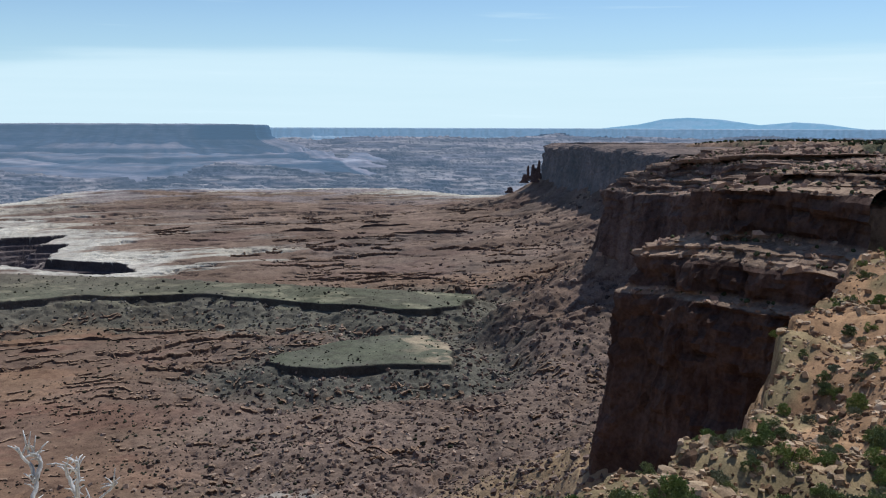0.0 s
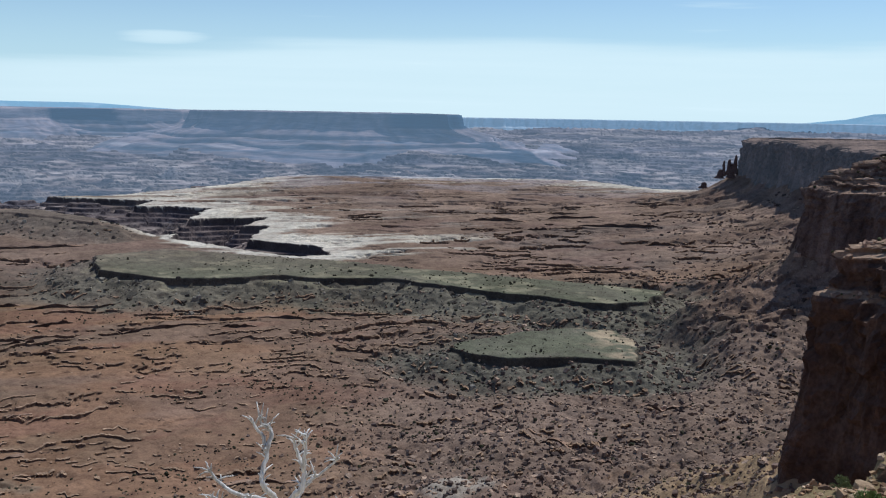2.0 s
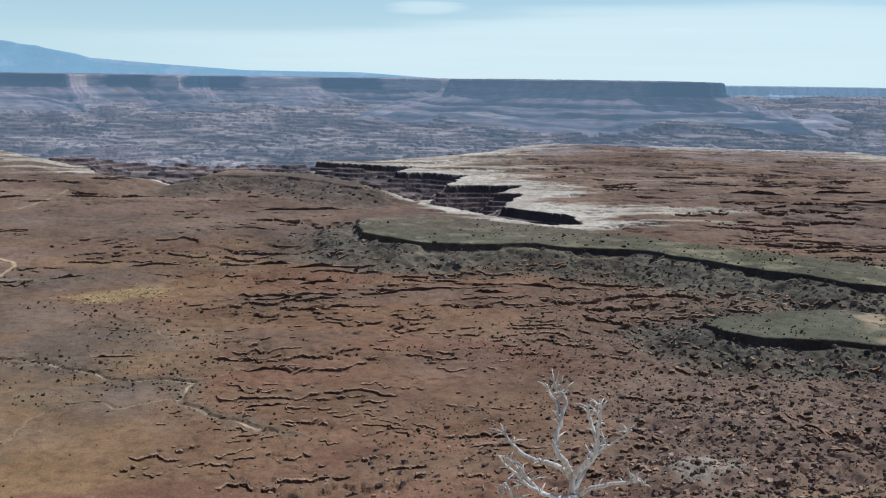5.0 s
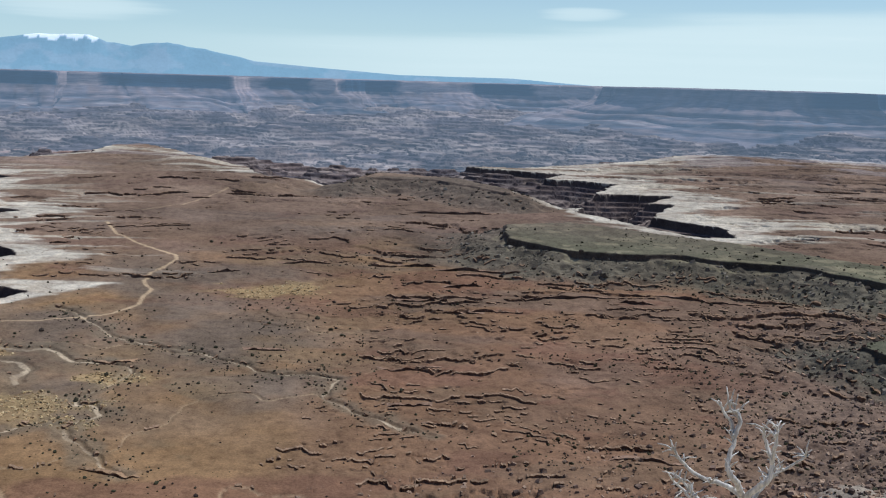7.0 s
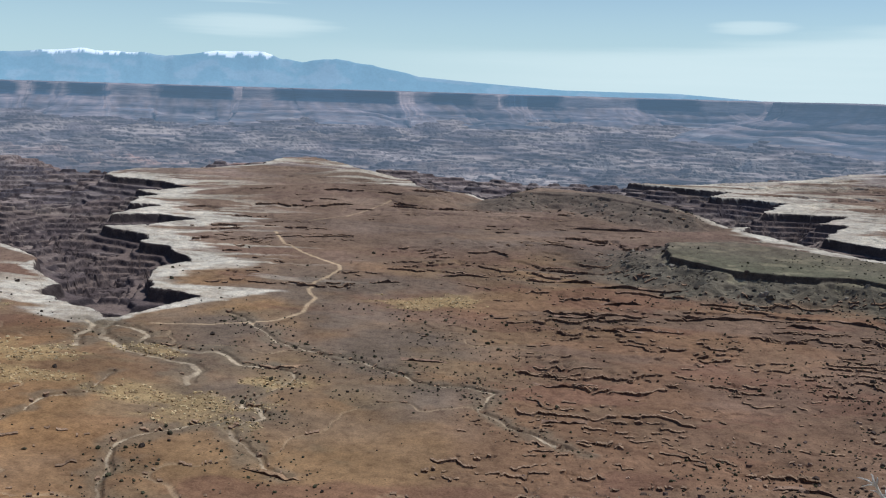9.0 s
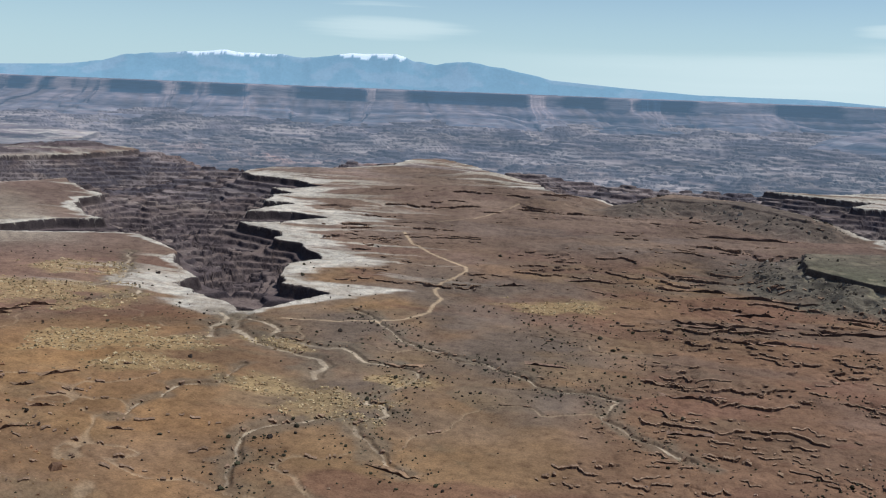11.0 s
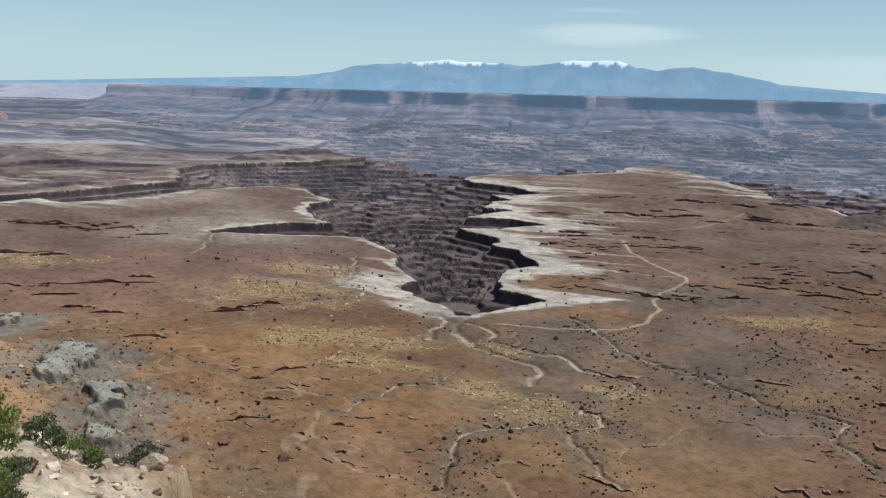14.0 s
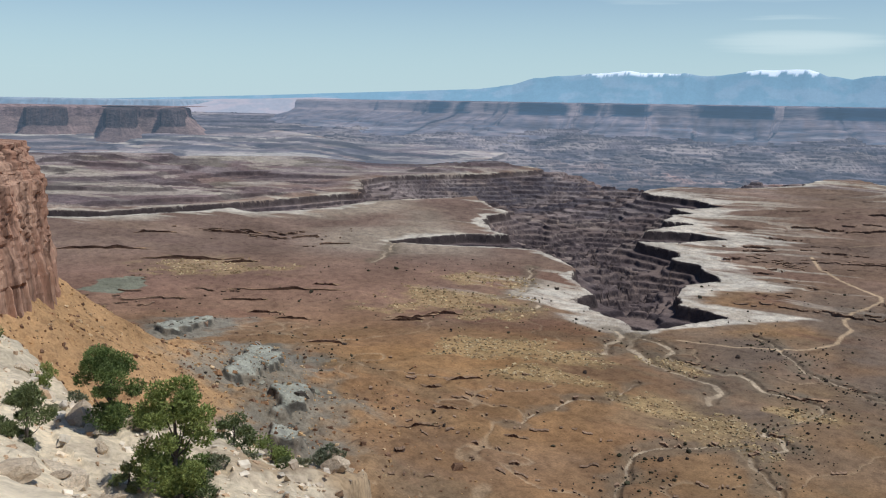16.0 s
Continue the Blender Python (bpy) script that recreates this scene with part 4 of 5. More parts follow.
def rim_sheet():
    azs = np.radians(np.concatenate([np.arange(-179, -66, 4), np.arange(-66, 74, 0.16), np.arange(74, 181, 4)]))
    rs = np.concatenate([np.arange(0.02, 8, 0.35), np.geomspace(8, 700, 330)])
    A, R = np.meshgrid(azs, rs)
    x, y = (-np.sin(A) * R).ravel(), (np.cos(A) * R).ravel()
    z, over = rim_height(x, y)
    z = np.maximum(z, -330)
    z = np.where(y < -60, np.maximum(z, -30), z)
    c = np.repeat(np.array([(0.67, 0.56, 0.415)]), len(x), 0)
    east = smooth(10, 60, x)[:, None]
    c = c * (1 - east) + np.array((0.30, 0.18, 0.105)) * east
    k = smooth(0.02, 0.2, fbm(x / 9, y / 9, 4, 93))[:, None] * (0.25 + 0.6 * east)
    c = c * (1 - k) + np.array((0.42, 0.25, 0.14)) * k
    k = smooth(0.05, 0.2, fbm(x / 20, y / 20, 4, 94))[:, None] * east * 0.6
    c = c * (1 - k) + np.array((0.20, 0.18, 0.10)) * k
    k = (smooth(-39, -34, x) * smooth(-15, -20, x) * smooth(25, 29, y + fbm(x / 5, y / 5, 3, 102) * 6) * smooth(60, 40, y) * smooth(-0.1, 0.12, fbm(x / 3, y / 3, 3, 103)))[:, None] * 0.7
    c = c * (1 - k) + np.array((0.42, 0.28, 0.16)) * k
    k = smooth(0, 3, over)[:, None] * 0.8
    bed = value_noise(z / 1.7, x / 30, 101)[:, None]
    c = c * (1 - k) + (np.array((0.36, 0.225, 0.14)) * (0.65 + 0.6 * bed)) * k
    return grid_mesh("rim", np.stack([x, y, z + EYE], 1), len(rs), len(azs), RIMSTONE, c, wrap=True)


tagged(new("rim", rim_sheet()), "pale weathered slickrock rim with sandy ledges", "rock rim", kind="structure")


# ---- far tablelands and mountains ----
def polar(list_of):
    return [(-math.sin(radians(a)) * r * 1000, math.cos(radians(a)) * r * 1000) for a, r in list_of]


MESA = [(-1900, -560), (-1300, -450), (-1270, -420), (-800, -385), (-770, -345), (-420, -310), (-400, -280), (-120, -240), (0, -200), (30, -75), (60, -62), (500, -54), (1100, -50)]
TABLES = [
    ("table_mountain", [(46, 18), (40.5, 16), (39, 15.0), (36, 15.5), (34.2, 14.4), (31, 14.4), (30.3, 14.9), (29.3, 14.4), (27, 14.5), (26.6, 15.0), (24.5, 14.9), (22.5, 14.4), (20.4, 14.2), (19.8, 14.9), (15.5, 14.6),
                        (11.6, 14.3), (10.5, 15.4), (8.5, 15.4), (6.0, 15.0), (4.5, 16), (1.0, 15.6), (-1.5, 16.3), (-7, 16.0), (-12, 17.5)], 62.0),
    ("long_mesa", [(-8.2, 13.6), (-8.9, 12.6), (-11, 12.3), (-13.5, 12.5), (-16, 12.2), (-19, 12.3), (-22.9, 12.0), (-23.2, 13.5), (-22.0, 18)], 66.0),
    ("far_plateau", [(-18, 26), (-24, 24), (-28, 25.5), (-33, 25), (-38, 26), (-44, 26), (-60, 27)], 0.0),
    ("north_plateau", [(64, 24), (57, 22), (53, 23), (50, 25), (44, 27)], 0.0)]
# bearings between which the cliff band is painted dark as shade
SHADE_SPANS = {"table_mountain": [(39.1, 37.6), (37.4, 36.5), (34.2, 31.1), (30.6, 29.4), (29.0, 26.7), (24.4, 20.3), (18.4, 11.5), (9.9, 7.2), (5.8, 2.5), (-1.3, -4.9)]}
# blue-grey of these tones is haze put into the base colour
for nm, line, lift in TABLES:
    me = rock_wall(nm, polar(line), 60.0, [(i, h + lift * min(1.0, max(0.0, (h + 310) / 110))) for i, h in MESA], 64, HORIZON if nm.endswith("plateau") else FAR, side=-1, flute=(60, 900, 22, 160), ledge=10, tones=[(0.17, 0.20, 0.23), (0.25, 0.26, 0.28)] if nm.endswith("plateau") else [(0.145, 0.125, 0.15), (0.215, 0.168, 0.18)], seed=300 + len(nm), warp=110, turn=2500.0, faces=SHADE_SPANS.get(nm), bands=[] if nm.endswith("plateau") else [(-195 + lift * 0.5, -62 + lift, (0.020, 0.042, 0.078)), (-330, -318, (0.12, 0.125, 0.165)), (-425, -412, (0.11, 0.115, 0.15)), (-480, -470, (0.12, 0.115, 0.145)), (-390, -372, (0.27, 0.235, 0.25))])
    tagged(new(nm, me), "distant tableland with cliff bands, haze painted in blue-grey", "mesa", kind="structure")
PINK = (0.225, 0.158, 0.145)
me = rock_wall("pink_mesa", polar([(67, 9.2), (61, 9.25), (58, 9.3), (56, 9.4), (54, 9.3), (52.6, 9.1), (52.0, 9.2), (51.6, 9.9)]), 20.0, [(-420, -470), (-240, -385), (-80, -260), (0, -175), (8, -104), (18, -96), (90, -88), (700, -80)], 70, BUTTE, side=-1,
               flute=(10, 300, 5, 60), ledge=5, tones=[(0.23, 0.155, 0.145), (0.28, 0.19, 0.178)], seed=400, warp=14, turn=120.0, blocks=8, foot=(-168, PINK))
tagged(new("pink_mesa", me), "distant pink sandstone mesa with talus", "mesa", kind="structure")
# buttes before the mesa, the shade on their faces put into dark tones
for k, (a0, a1, near) in enumerate([(59.85, 57.95, 8.75), (55.95, 54.5, 8.3), (53.15, 52.0, 8.75)]):
    line = [(a0 + 0.12, 9.35), (a0 + 0.05, near + 0.3), (a0, near + 0.05), ((a0 + a1) / 2, near), (a1, near + 0.1), (a1 - 0.1, 9.35)]
    me = rock_wall("red_butte", polar(line), 10.0, [(-200, -450), (-120, -385), (-60, -318), (-20, -262), (0, -236), (7, -108), (14, -100), (50, -92), (110, -88)], 64, BUTTE, side=-1,
                   flute=(6, 120, 5, 40), ledge=4, tones=[(0.085, 0.068, 0.072), (0.125, 0.095, 0.095)], seed=420 + k, warp=6, turn=60.0, blocks=10, foot=(-238, PINK))
    tagged(new("red_butte", me), "distant sandstone butte above pink talus, faces painted dark as shade", "butte", kind="structure")

LA_SAL = [(62, -0.3), (53.8, -0.02), (48.1, 0.2), (42.1, 0.47), (36.1, 0.74), (34.3, 0.99), (33.1, 1.38), (30.6, 1.62), (28.5, 1.8), (25.1, 1.72), (23.9, 1.54), (22.1, 1.8),
          (21.2, 1.96), (18.8, 1.98), (17.9, 1.65), (16.7, 1.53), (14.9, 1.78), (13.5, 1.53), (11.8, 1.16), (10.4, 0.88), (7.1, 0.64), (2.5, 0.36), (-3.6, 0.34), (-9, 0.0), (-16, -0.4)]
ABAJO = [(-30, -0.4), (-37.8, -0.2), (-41.3, -0.08), (-43.3, 0.14), (-44.6, 0.44), (-45.9, 0.52), (-47.6, 0.42), (-49.6, 0.12), (-51.3, 0.28), (-52.7, 0.2), (-54.2, -0.02), (-58, -0.4), (-62, -0.7)]


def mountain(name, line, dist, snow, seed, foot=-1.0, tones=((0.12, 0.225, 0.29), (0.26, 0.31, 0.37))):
    line = np.array(line)[np.argsort([a for a, _ in line])]
    az = np.arange(line[0, 0], line[-1, 0], 0.05)
    peak = np.interp(az, line[:, 0], line[:, 1])
    s = np.linspace(0, 1.3, 46)
    A, S = np.meshgrid(az, s)
    top = np.repeat(peak[None], len(s), 0)
    shape = np.where(S < 1, S ** 1.4, 1 - (S - 1) * 1.5)
    spur = np.abs(fbm(A / 2.2, S * 0.9, 4, seed)) * 1.2 * np.clip(1 - np.abs(S - 0.55) * 1.4, 0, 1)
    el = foot + (top - foot) * (shape - spur * 0.035) + fbm(A / 0.8, S * 2, 2, seed + 1) * 0.09 * (top > 0.9) * smooth(0.6, 1.0, S)
    R = dist * (0.8 + 0.25 * S)
    x, y = -np.sin(np.radians(A)) * R, np.cos(np.radians(A)) * R
    z = R * np.tan(np.radians(el))
    # blue tones: the ranges' haze is put into their base colour
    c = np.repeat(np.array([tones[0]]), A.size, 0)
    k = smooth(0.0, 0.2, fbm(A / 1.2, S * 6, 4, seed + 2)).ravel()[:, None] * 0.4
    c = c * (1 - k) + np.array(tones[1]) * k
    if snow:
        line_ = 1.60 + 0.10 * smooth(24, 22, A)
        k = (smooth(line_, line_ + 0.07, el + fbm(A / 0.5, S * 6, 4, seed + 3, 0.65) * 0.5) * smooth(32, 30, A) * smooth(17, 18, A)).ravel()[:, None]
        c = c * (1 - k) + np.array((0.85, 0.88, 0.92)) * k
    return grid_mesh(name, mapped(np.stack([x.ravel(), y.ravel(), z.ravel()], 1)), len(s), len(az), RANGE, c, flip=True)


tagged(new("snowy_range", mountain("snowy_range", LA_SAL, 40000.0, True, 500)), "distant mountains painted blue as haze, with snow on the summits", "mountain", kind="structure")
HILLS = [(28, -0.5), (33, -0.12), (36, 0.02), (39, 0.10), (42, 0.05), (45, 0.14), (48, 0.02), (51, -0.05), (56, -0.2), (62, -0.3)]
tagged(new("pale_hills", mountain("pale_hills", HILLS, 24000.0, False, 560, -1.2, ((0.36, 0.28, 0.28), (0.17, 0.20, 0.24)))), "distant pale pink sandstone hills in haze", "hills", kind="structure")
tagged(new("low_range", mountain("low_range", ABAJO, 41000.0, False, 540)), "distant low mountains painted pale blue as haze", "mountain", kind="structure")


# ---- small things in great number on the basin ----
rng = np.random.default_rng(7)


def scarp_lines(az, r, length, high, wander=0.9, back=2.2, tops=(0.27, 0.175, 0.125), front=(0.098, 0.068, 0.056)):
    """Low broken cliffs: one ribbon for each place, its face to the rim, its top running back into the slope."""
    n, m = len(az), 26
    t = np.linspace(-0.5, 0.5, m)
    a0 = np.radians(az)
    x0, y0 = -np.sin(a0) * r, np.cos(a0) * r
    bend = fbm(x0 / 300, y0 / 300, 2, 601) * 1.6 * wander
    px, py = np.zeros((n, m)), np.zeros((n, m))
    lean = rng.normal(0, 0.16, n)
    heading = a0 + np.pi / 2 + bend + lean
    hx, hy = -np.sin(heading), np.cos(heading)
    side = -np.stack([-np.sin(heading - np.pi / 2), np.cos(heading - np.pi / 2)], 1)     # towards the rim
    s = t[None] * length[:, None]
    sway = (fbm(s / (length[:, None] * 0.17) + 31.0 * np.arange(n)[:, None], 0 * s, 4, 602, 0.6)) * length[:, None] * 0.15 * wander
    px, py = x0[:, None] + hx[:, None] * s + side[:, :1] * sway, y0[:, None] + hy[:, None] * s + side[:, 1:] * sway
    z = country(px.ravel(), py.ravel())[0].reshape(n, m)
    prof = (1 - np.abs(2 * t[None]) ** 3) * (0.55 + 1.1 * value_noise(t[None] * 9 + 13.7 * np.arange(n)[:, None], 0 * s, 603))
    h = high[:, None] * prof
    rows = [(0.10, -1.5), (0.0, 0.55), (-0.12, 1.0), (0.3, 0.86), (back, -0.2)]
    co, col = [], []
    # front and top tones hold the ledge's shaded face and sunlit top
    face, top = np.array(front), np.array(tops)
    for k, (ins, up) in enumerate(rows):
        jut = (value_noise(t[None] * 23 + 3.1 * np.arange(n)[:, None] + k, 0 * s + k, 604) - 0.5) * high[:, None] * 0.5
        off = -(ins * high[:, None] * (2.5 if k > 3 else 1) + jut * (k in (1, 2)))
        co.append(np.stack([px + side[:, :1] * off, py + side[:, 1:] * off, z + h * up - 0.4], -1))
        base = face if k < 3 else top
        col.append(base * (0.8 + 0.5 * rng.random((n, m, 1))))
    co = np.stack(co, 1).reshape(-1, 3)
    col = np.stack(col, 1).reshape(-1, 3)
    i = np.arange(n * 5 * m).reshape(n, 5, m)
    q = np.stack([i[:, :-1, :-1], i[:, :-1, 1:], i[:, 1:, 1:], i[:, 1:, :-1]], -1).reshape(-1, 4)
    return mapped(co), q, col


def pick(count, az_range, r_range, weight, power=1.0):
    """Random places on the basin, kept where weight says so."""
    a = rng.uniform(*az_range, count)
    r = r_range[0] * (r_range[1] / r_range[0]) ** (rng.random(count) ** power)
    x, y = -np.sin(np.radians(a)) * r, np.cos(np.radians(a)) * r
    ok = rng.random(count) < weight(x, y, a, r)
    return a[ok], r[ok]


def on_plateau(x, y):
    return (edge_distance(x, y, PLATEAU) < -30) & (edge_distance(x, y, UPLAND) > 120)


# single bold ledges: bearing, distance, length
WEST_LEDGES = [(48.9, 2021, 80), (46.7, 2118, 215), (49.4, 3172, 149), (56.3, 2803, 229), (51.7, 2595, 222), (47.8, 1882, 62), (46.2, 1804, 60), (39.3, 1849, 90),
               (53.6, 3170, 114), (49.1, 2536, 81), (36.5, 1329, 46), (38.3, 1282, 23), (37.5, 1184, 26), (39.1, 1115, 46), (33.5, 1112, 27), (44.4, 1564, 59),
               (44.5, 2169, 53), (40.0, 1810, 68), (37.7, 1879, 66), (17.8, 1427, 42), (18.3, 1004, 60)]
EAST_LEDGES = [(7.6, 2253, 95), (12.0, 2141, 60), (0.6, 1872, 103), (2.3, 1911, 52), (1.4, 1391, 84), (-0.1, 1144, 37), (-1.2, 2022, 67), (1.6, 1208, 50),
               (9.7, 1481, 61), (-1.0, 1777, 85), (-2.3, 2196, 183), (-7.2, 1928, 201), (-11.0, 1908, 61), (-14.2, 1972, 156), (-2.9, 1779, 87), (-1.4, 2023, 63),
               (-0.5, 3194, 240), (1.3, 2237, 79), (-25.3, 3917, 206), (-29.3, 4017, 206), (-32.1, 3649, 283), (-34.3, 3177, 82), (-31.3, 2586, 126), (-27.6, 3538, 75),
               (-28.0, 1126, 62), (-34.9, 1320, 60), (-31.0, 1035, 44), (-12.0, 1043, 88), (-26.5, 1180, 70)]
off, co, fa, cl = 0, [], [], []
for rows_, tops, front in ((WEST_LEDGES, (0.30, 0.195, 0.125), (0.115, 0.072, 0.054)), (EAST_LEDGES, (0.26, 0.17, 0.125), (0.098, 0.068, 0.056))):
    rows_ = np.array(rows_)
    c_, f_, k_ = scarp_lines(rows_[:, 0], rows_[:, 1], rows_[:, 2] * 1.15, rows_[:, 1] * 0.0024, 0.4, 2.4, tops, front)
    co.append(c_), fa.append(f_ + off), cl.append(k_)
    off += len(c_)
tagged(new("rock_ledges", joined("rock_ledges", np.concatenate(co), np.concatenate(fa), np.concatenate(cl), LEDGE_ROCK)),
       "broken sandstone ledges across the red basin, fronts painted dark as shade", "rock ledge", kind="stuff")


# blobs: desert shrubs and fallen blocks, twelve points each
_g = (1 + 5 ** 0.5) / 2
ICO = np.array([(-1, _g, 0), (1, _g, 0), (-1, -_g, 0), (1, -_g, 0), (0, -1, _g), (0, 1, _g), (0, -1, -_g), (0, 1, -_g), (_g, 0, -1), (_g, 0, 1), (-_g, 0, -1), (-_g, 0, 1)]) / 1.902
ICO_F = np.array([(0, 11, 5), (0, 5, 1), (0, 1, 7), (0, 7, 10), (0, 10, 11), (1, 5, 9), (5, 11, 4), (11, 10, 2), (10, 7, 6), (7, 1, 8),
                  (3, 9, 4), (3, 4, 2), (3, 2, 6), (3, 6, 8), (3, 8, 9), (4, 9, 5), (2, 4, 11), (6, 2, 10), (8, 6, 7), (9, 8, 1)])


def blobs(name, x, y, z, size, flat, tones, material, rough=0.35, sink=0.25):
    n = len(x)
    v = ICO[None] * (1 + rng.uniform(-rough, rough, (n, 12, 1)))
    turn = rng.uniform(0, 6.28, n)
    c, s = np.cos(turn)[:, None], np.sin(turn)[:, None]
    long = rng.uniform(0.8, 1.3, (n, 1))
    vx, vy = v[..., 0] * long, v[..., 1] / long
    v = np.stack([vx * c - vy * s, vx * s + vy * c, v[..., 2] * flat], -1) * size[:, None, None]
    v = v + np.stack([x, y, z + size * flat * (1 - 2 * sink)], 1)[:, None]
    t = np.array(tones)
    col = t[rng.integers(0, len(t), n)][:, None] * rng.uniform(0.7, 1.3, (n, 1, 1)) * np.ones((1, 12, 1))
    f = (ICO_F[None] + 12 * np.arange(n)[:, None, None]).reshape(-1, 3)
    return joined(name, mapped(v.reshape(-1, 3)), f, col.reshape(-1, 3), material)


CUBE = np.array([(-1, -1, -1), (1, -1, -1), (1, 1, -1), (-1, 1, -1), (-1, -1, 1), (1, -1, 1), (1, 1, 1), (-1, 1, 1)]) * 0.72
CUBE_F = np.array([(0, 3, 2, 1), (4, 5, 6, 7), (0, 1, 5, 4), (1, 2, 6, 5), (2, 3, 7, 6), (3, 0, 4, 7)])


def chunks(name, x, y, z, size, flat, tones, material, rough=0.3, sink=0.25):
    """Angular broken blocks, tipped this way and that."""
    n = len(x)
    v = CUBE[None] * (1 + rng.uniform(-rough, rough, (n, 8, 3)))
    v[:, 4:, :2] *= rng.uniform(0.55, 1.0, (n, 1, 2))
    v = v * rng.uniform(0.65, 1.45, (n, 1, 3)) * (1, 1, flat)
    for i, j, most in ((0, 2, 0.4), (1, 2, 0.4), (0, 1, 3.2)):
        w = rng.uniform(-most, most, n)
        c, s = np.cos(w)[:, None], np.sin(w)[:, None]
        p, q = v[..., i] * c - v[..., j] * s, v[..., i] * s + v[..., j] * c
        v[..., i], v[..., j] = p, q
    v = v * size[:, None, None] + np.stack([x, y, z + size * flat * 0.72 * (1 - 2 * sink)], 1)[:, None]
    t = np.array(tones)
    col = t[rng.integers(0, len(t), n)][:, None] * rng.uniform(0.7, 1.3, (n, 1, 1)) * np.ones((1, 8, 1))
    f = (CUBE_F[None] + 8 * np.arange(n)[:, None, None]).reshape(-1, 4)
    return joined(name, mapped(v.reshape(-1, 3)), f, col.reshape(-1, 3), material)


SHRUB = land_material("shrub", 0.2, 1.0, 3.0, (0.3, 0.1))


def spread(count, az_range, r_range, weight, power=1.0):
    a, r = pick(count, az_range, r_range, weight, power)
    x, y = -np.sin(np.radians(a)) * r, np.cos(np.radians(a)) * r
    return x, y, country(x, y)[0], r


def washy(x, y):
    d = np.full(x.shape, 1e9)
    for line, _ in WASHES[3:6]:
        d = np.minimum(d, edge_distance(x, y, line, False))
    return smooth(60, 8, d)


x, y, z, r = spread(42000, (-48, 60), (720, 2600), lambda x, y, a, r: on_plateau(x, y) * np.clip(0.03 + 0.75 * smooth(0.02, 0.2, fbm(x / 190, y / 130, 4, 631)) * (0.3 + 0.7 * smooth(22, 5, a)) + 0.8 * washy(x, y) + 0.30 * smooth(-8, -20, a), 0, 1))
tagged(new("desert_shrubs", blobs("desert_shrubs", x, y, z, rng.gamma(3.0, 0.32, len(x)) * (0.5 + r / 2600), 0.8, [(0.055, 0.055, 0.036), (0.075, 0.07, 0.05), (0.05, 0.04, 0.035)], SHRUB)),
       "dark desert shrubs scattered over the basin", "shrub", kind="stuff")
x, y, z, r = spread(42000, (-50, 12), (640, 4000), lambda x, y, a, r: (edge_distance(x, y, UPLAND) > 4) * (edge_distance(x, y, SHELF) > 0) * (edge_distance(x, y, BENCH) > 0) * np.clip(smooth(800, 60, edge_distance(x, y, UPLAND)) + 0.7 * smooth(-14, -26, a) * smooth(2300, 1500, r), 0, 1))
tagged(new("talus_blocks", chunks("talus_blocks", x, y, z, np.minimum(rng.gamma(2.0, 0.85, len(x)), 3.6) * (0.6 + r / 2500), 0.7, [(0.27, 0.19, 0.145), (0.17, 0.12, 0.10), (0.35, 0.25, 0.19), (0.12, 0.09, 0.08)], LEDGE_ROCK, 0.35, 0.35)),
       "fallen sandstone blocks on the east talus", "boulder", kind="stuff")
x, y, z, r = spread(26000, (-42, 6), (1150, 4300), lambda x, y, a, r: np.clip(smooth(230, 60, edge_distance(x, y, BENCH)) * (edge_distance(x, y, BENCH) > 3) + smooth(170, 50, edge_distance(x, y, SHELF)) * (edge_distance(x, y, SHELF) > 3) + 0.6 * smooth(250, 60, edge_distance(x, y, HILL)) * (edge_distance(x, y, HILL) > 3), 0, 1), 0.8)
tagged(new("shale_rubble", chunks("shale_rubble", x, y, z, rng.gamma(2.2, 0.8, len(x)) * (0.45 + r / 2600), 0.65, [(0.19, 0.165, 0.135), (0.12, 0.105, 0.085), (0.25, 0.22, 0.18), (0.085, 0.072, 0.062)], LEDGE_ROCK, 0.35, 0.35)),
       "grey-green shale and sandstone rubble on the table skirts", "rubble", kind="stuff")
x, y, z, r = spread(14000, (30, 62), (560, 1500), lambda x, y, a, r: (edge_distance(x, y, UPLAND) > 2) * smooth(520, 120, edge_distance(x, y, UPLAND)))
tagged(new("orange_talus_blocks", chunks("orange_talus_blocks", x, y, z, rng.gamma(2.0, 0.42, len(x)) * (0.6 + r / 2000), 0.7, [(0.42, 0.27, 0.14), (0.50, 0.36, 0.22), (0.30, 0.17, 0.095), (0.20, 0.12, 0.08)], LEDGE_ROCK, 0.35, 0.3)),
       "small fallen blocks on the orange talus", "boulder", kind="stuff")
def table_weight(x, y):
    d = np.full(x.shape, 1e9)
    for line in GREY_TABLES:
        d = np.minimum(d, edge_distance(x, y, line))
    return smooth(16, 0, d)


x, y, z, r = spread(30000, (42, 56), (900, 1800), lambda x, y, a, r: table_weight(x, y) * 0.07)
tagged(new("grey_blocks", chunks("grey_blocks", x, y, z, rng.gamma(1.6, 0.8, len(x)), 0.6, [(0.30, 0.285, 0.23), (0.235, 0.225, 0.18), (0.34, 0.32, 0.265), (0.12, 0.105, 0.09)], LEDGE_ROCK, 0.35, 0.45)),
       "grey angular rubble on the shale outcrops", "rubble", kind="stuff")
x, y, z, r = spread(30000, (6, 54), (1050, 2600), lambda x, y, a, r: on_plateau(x, y) * gold_rises(x, y))
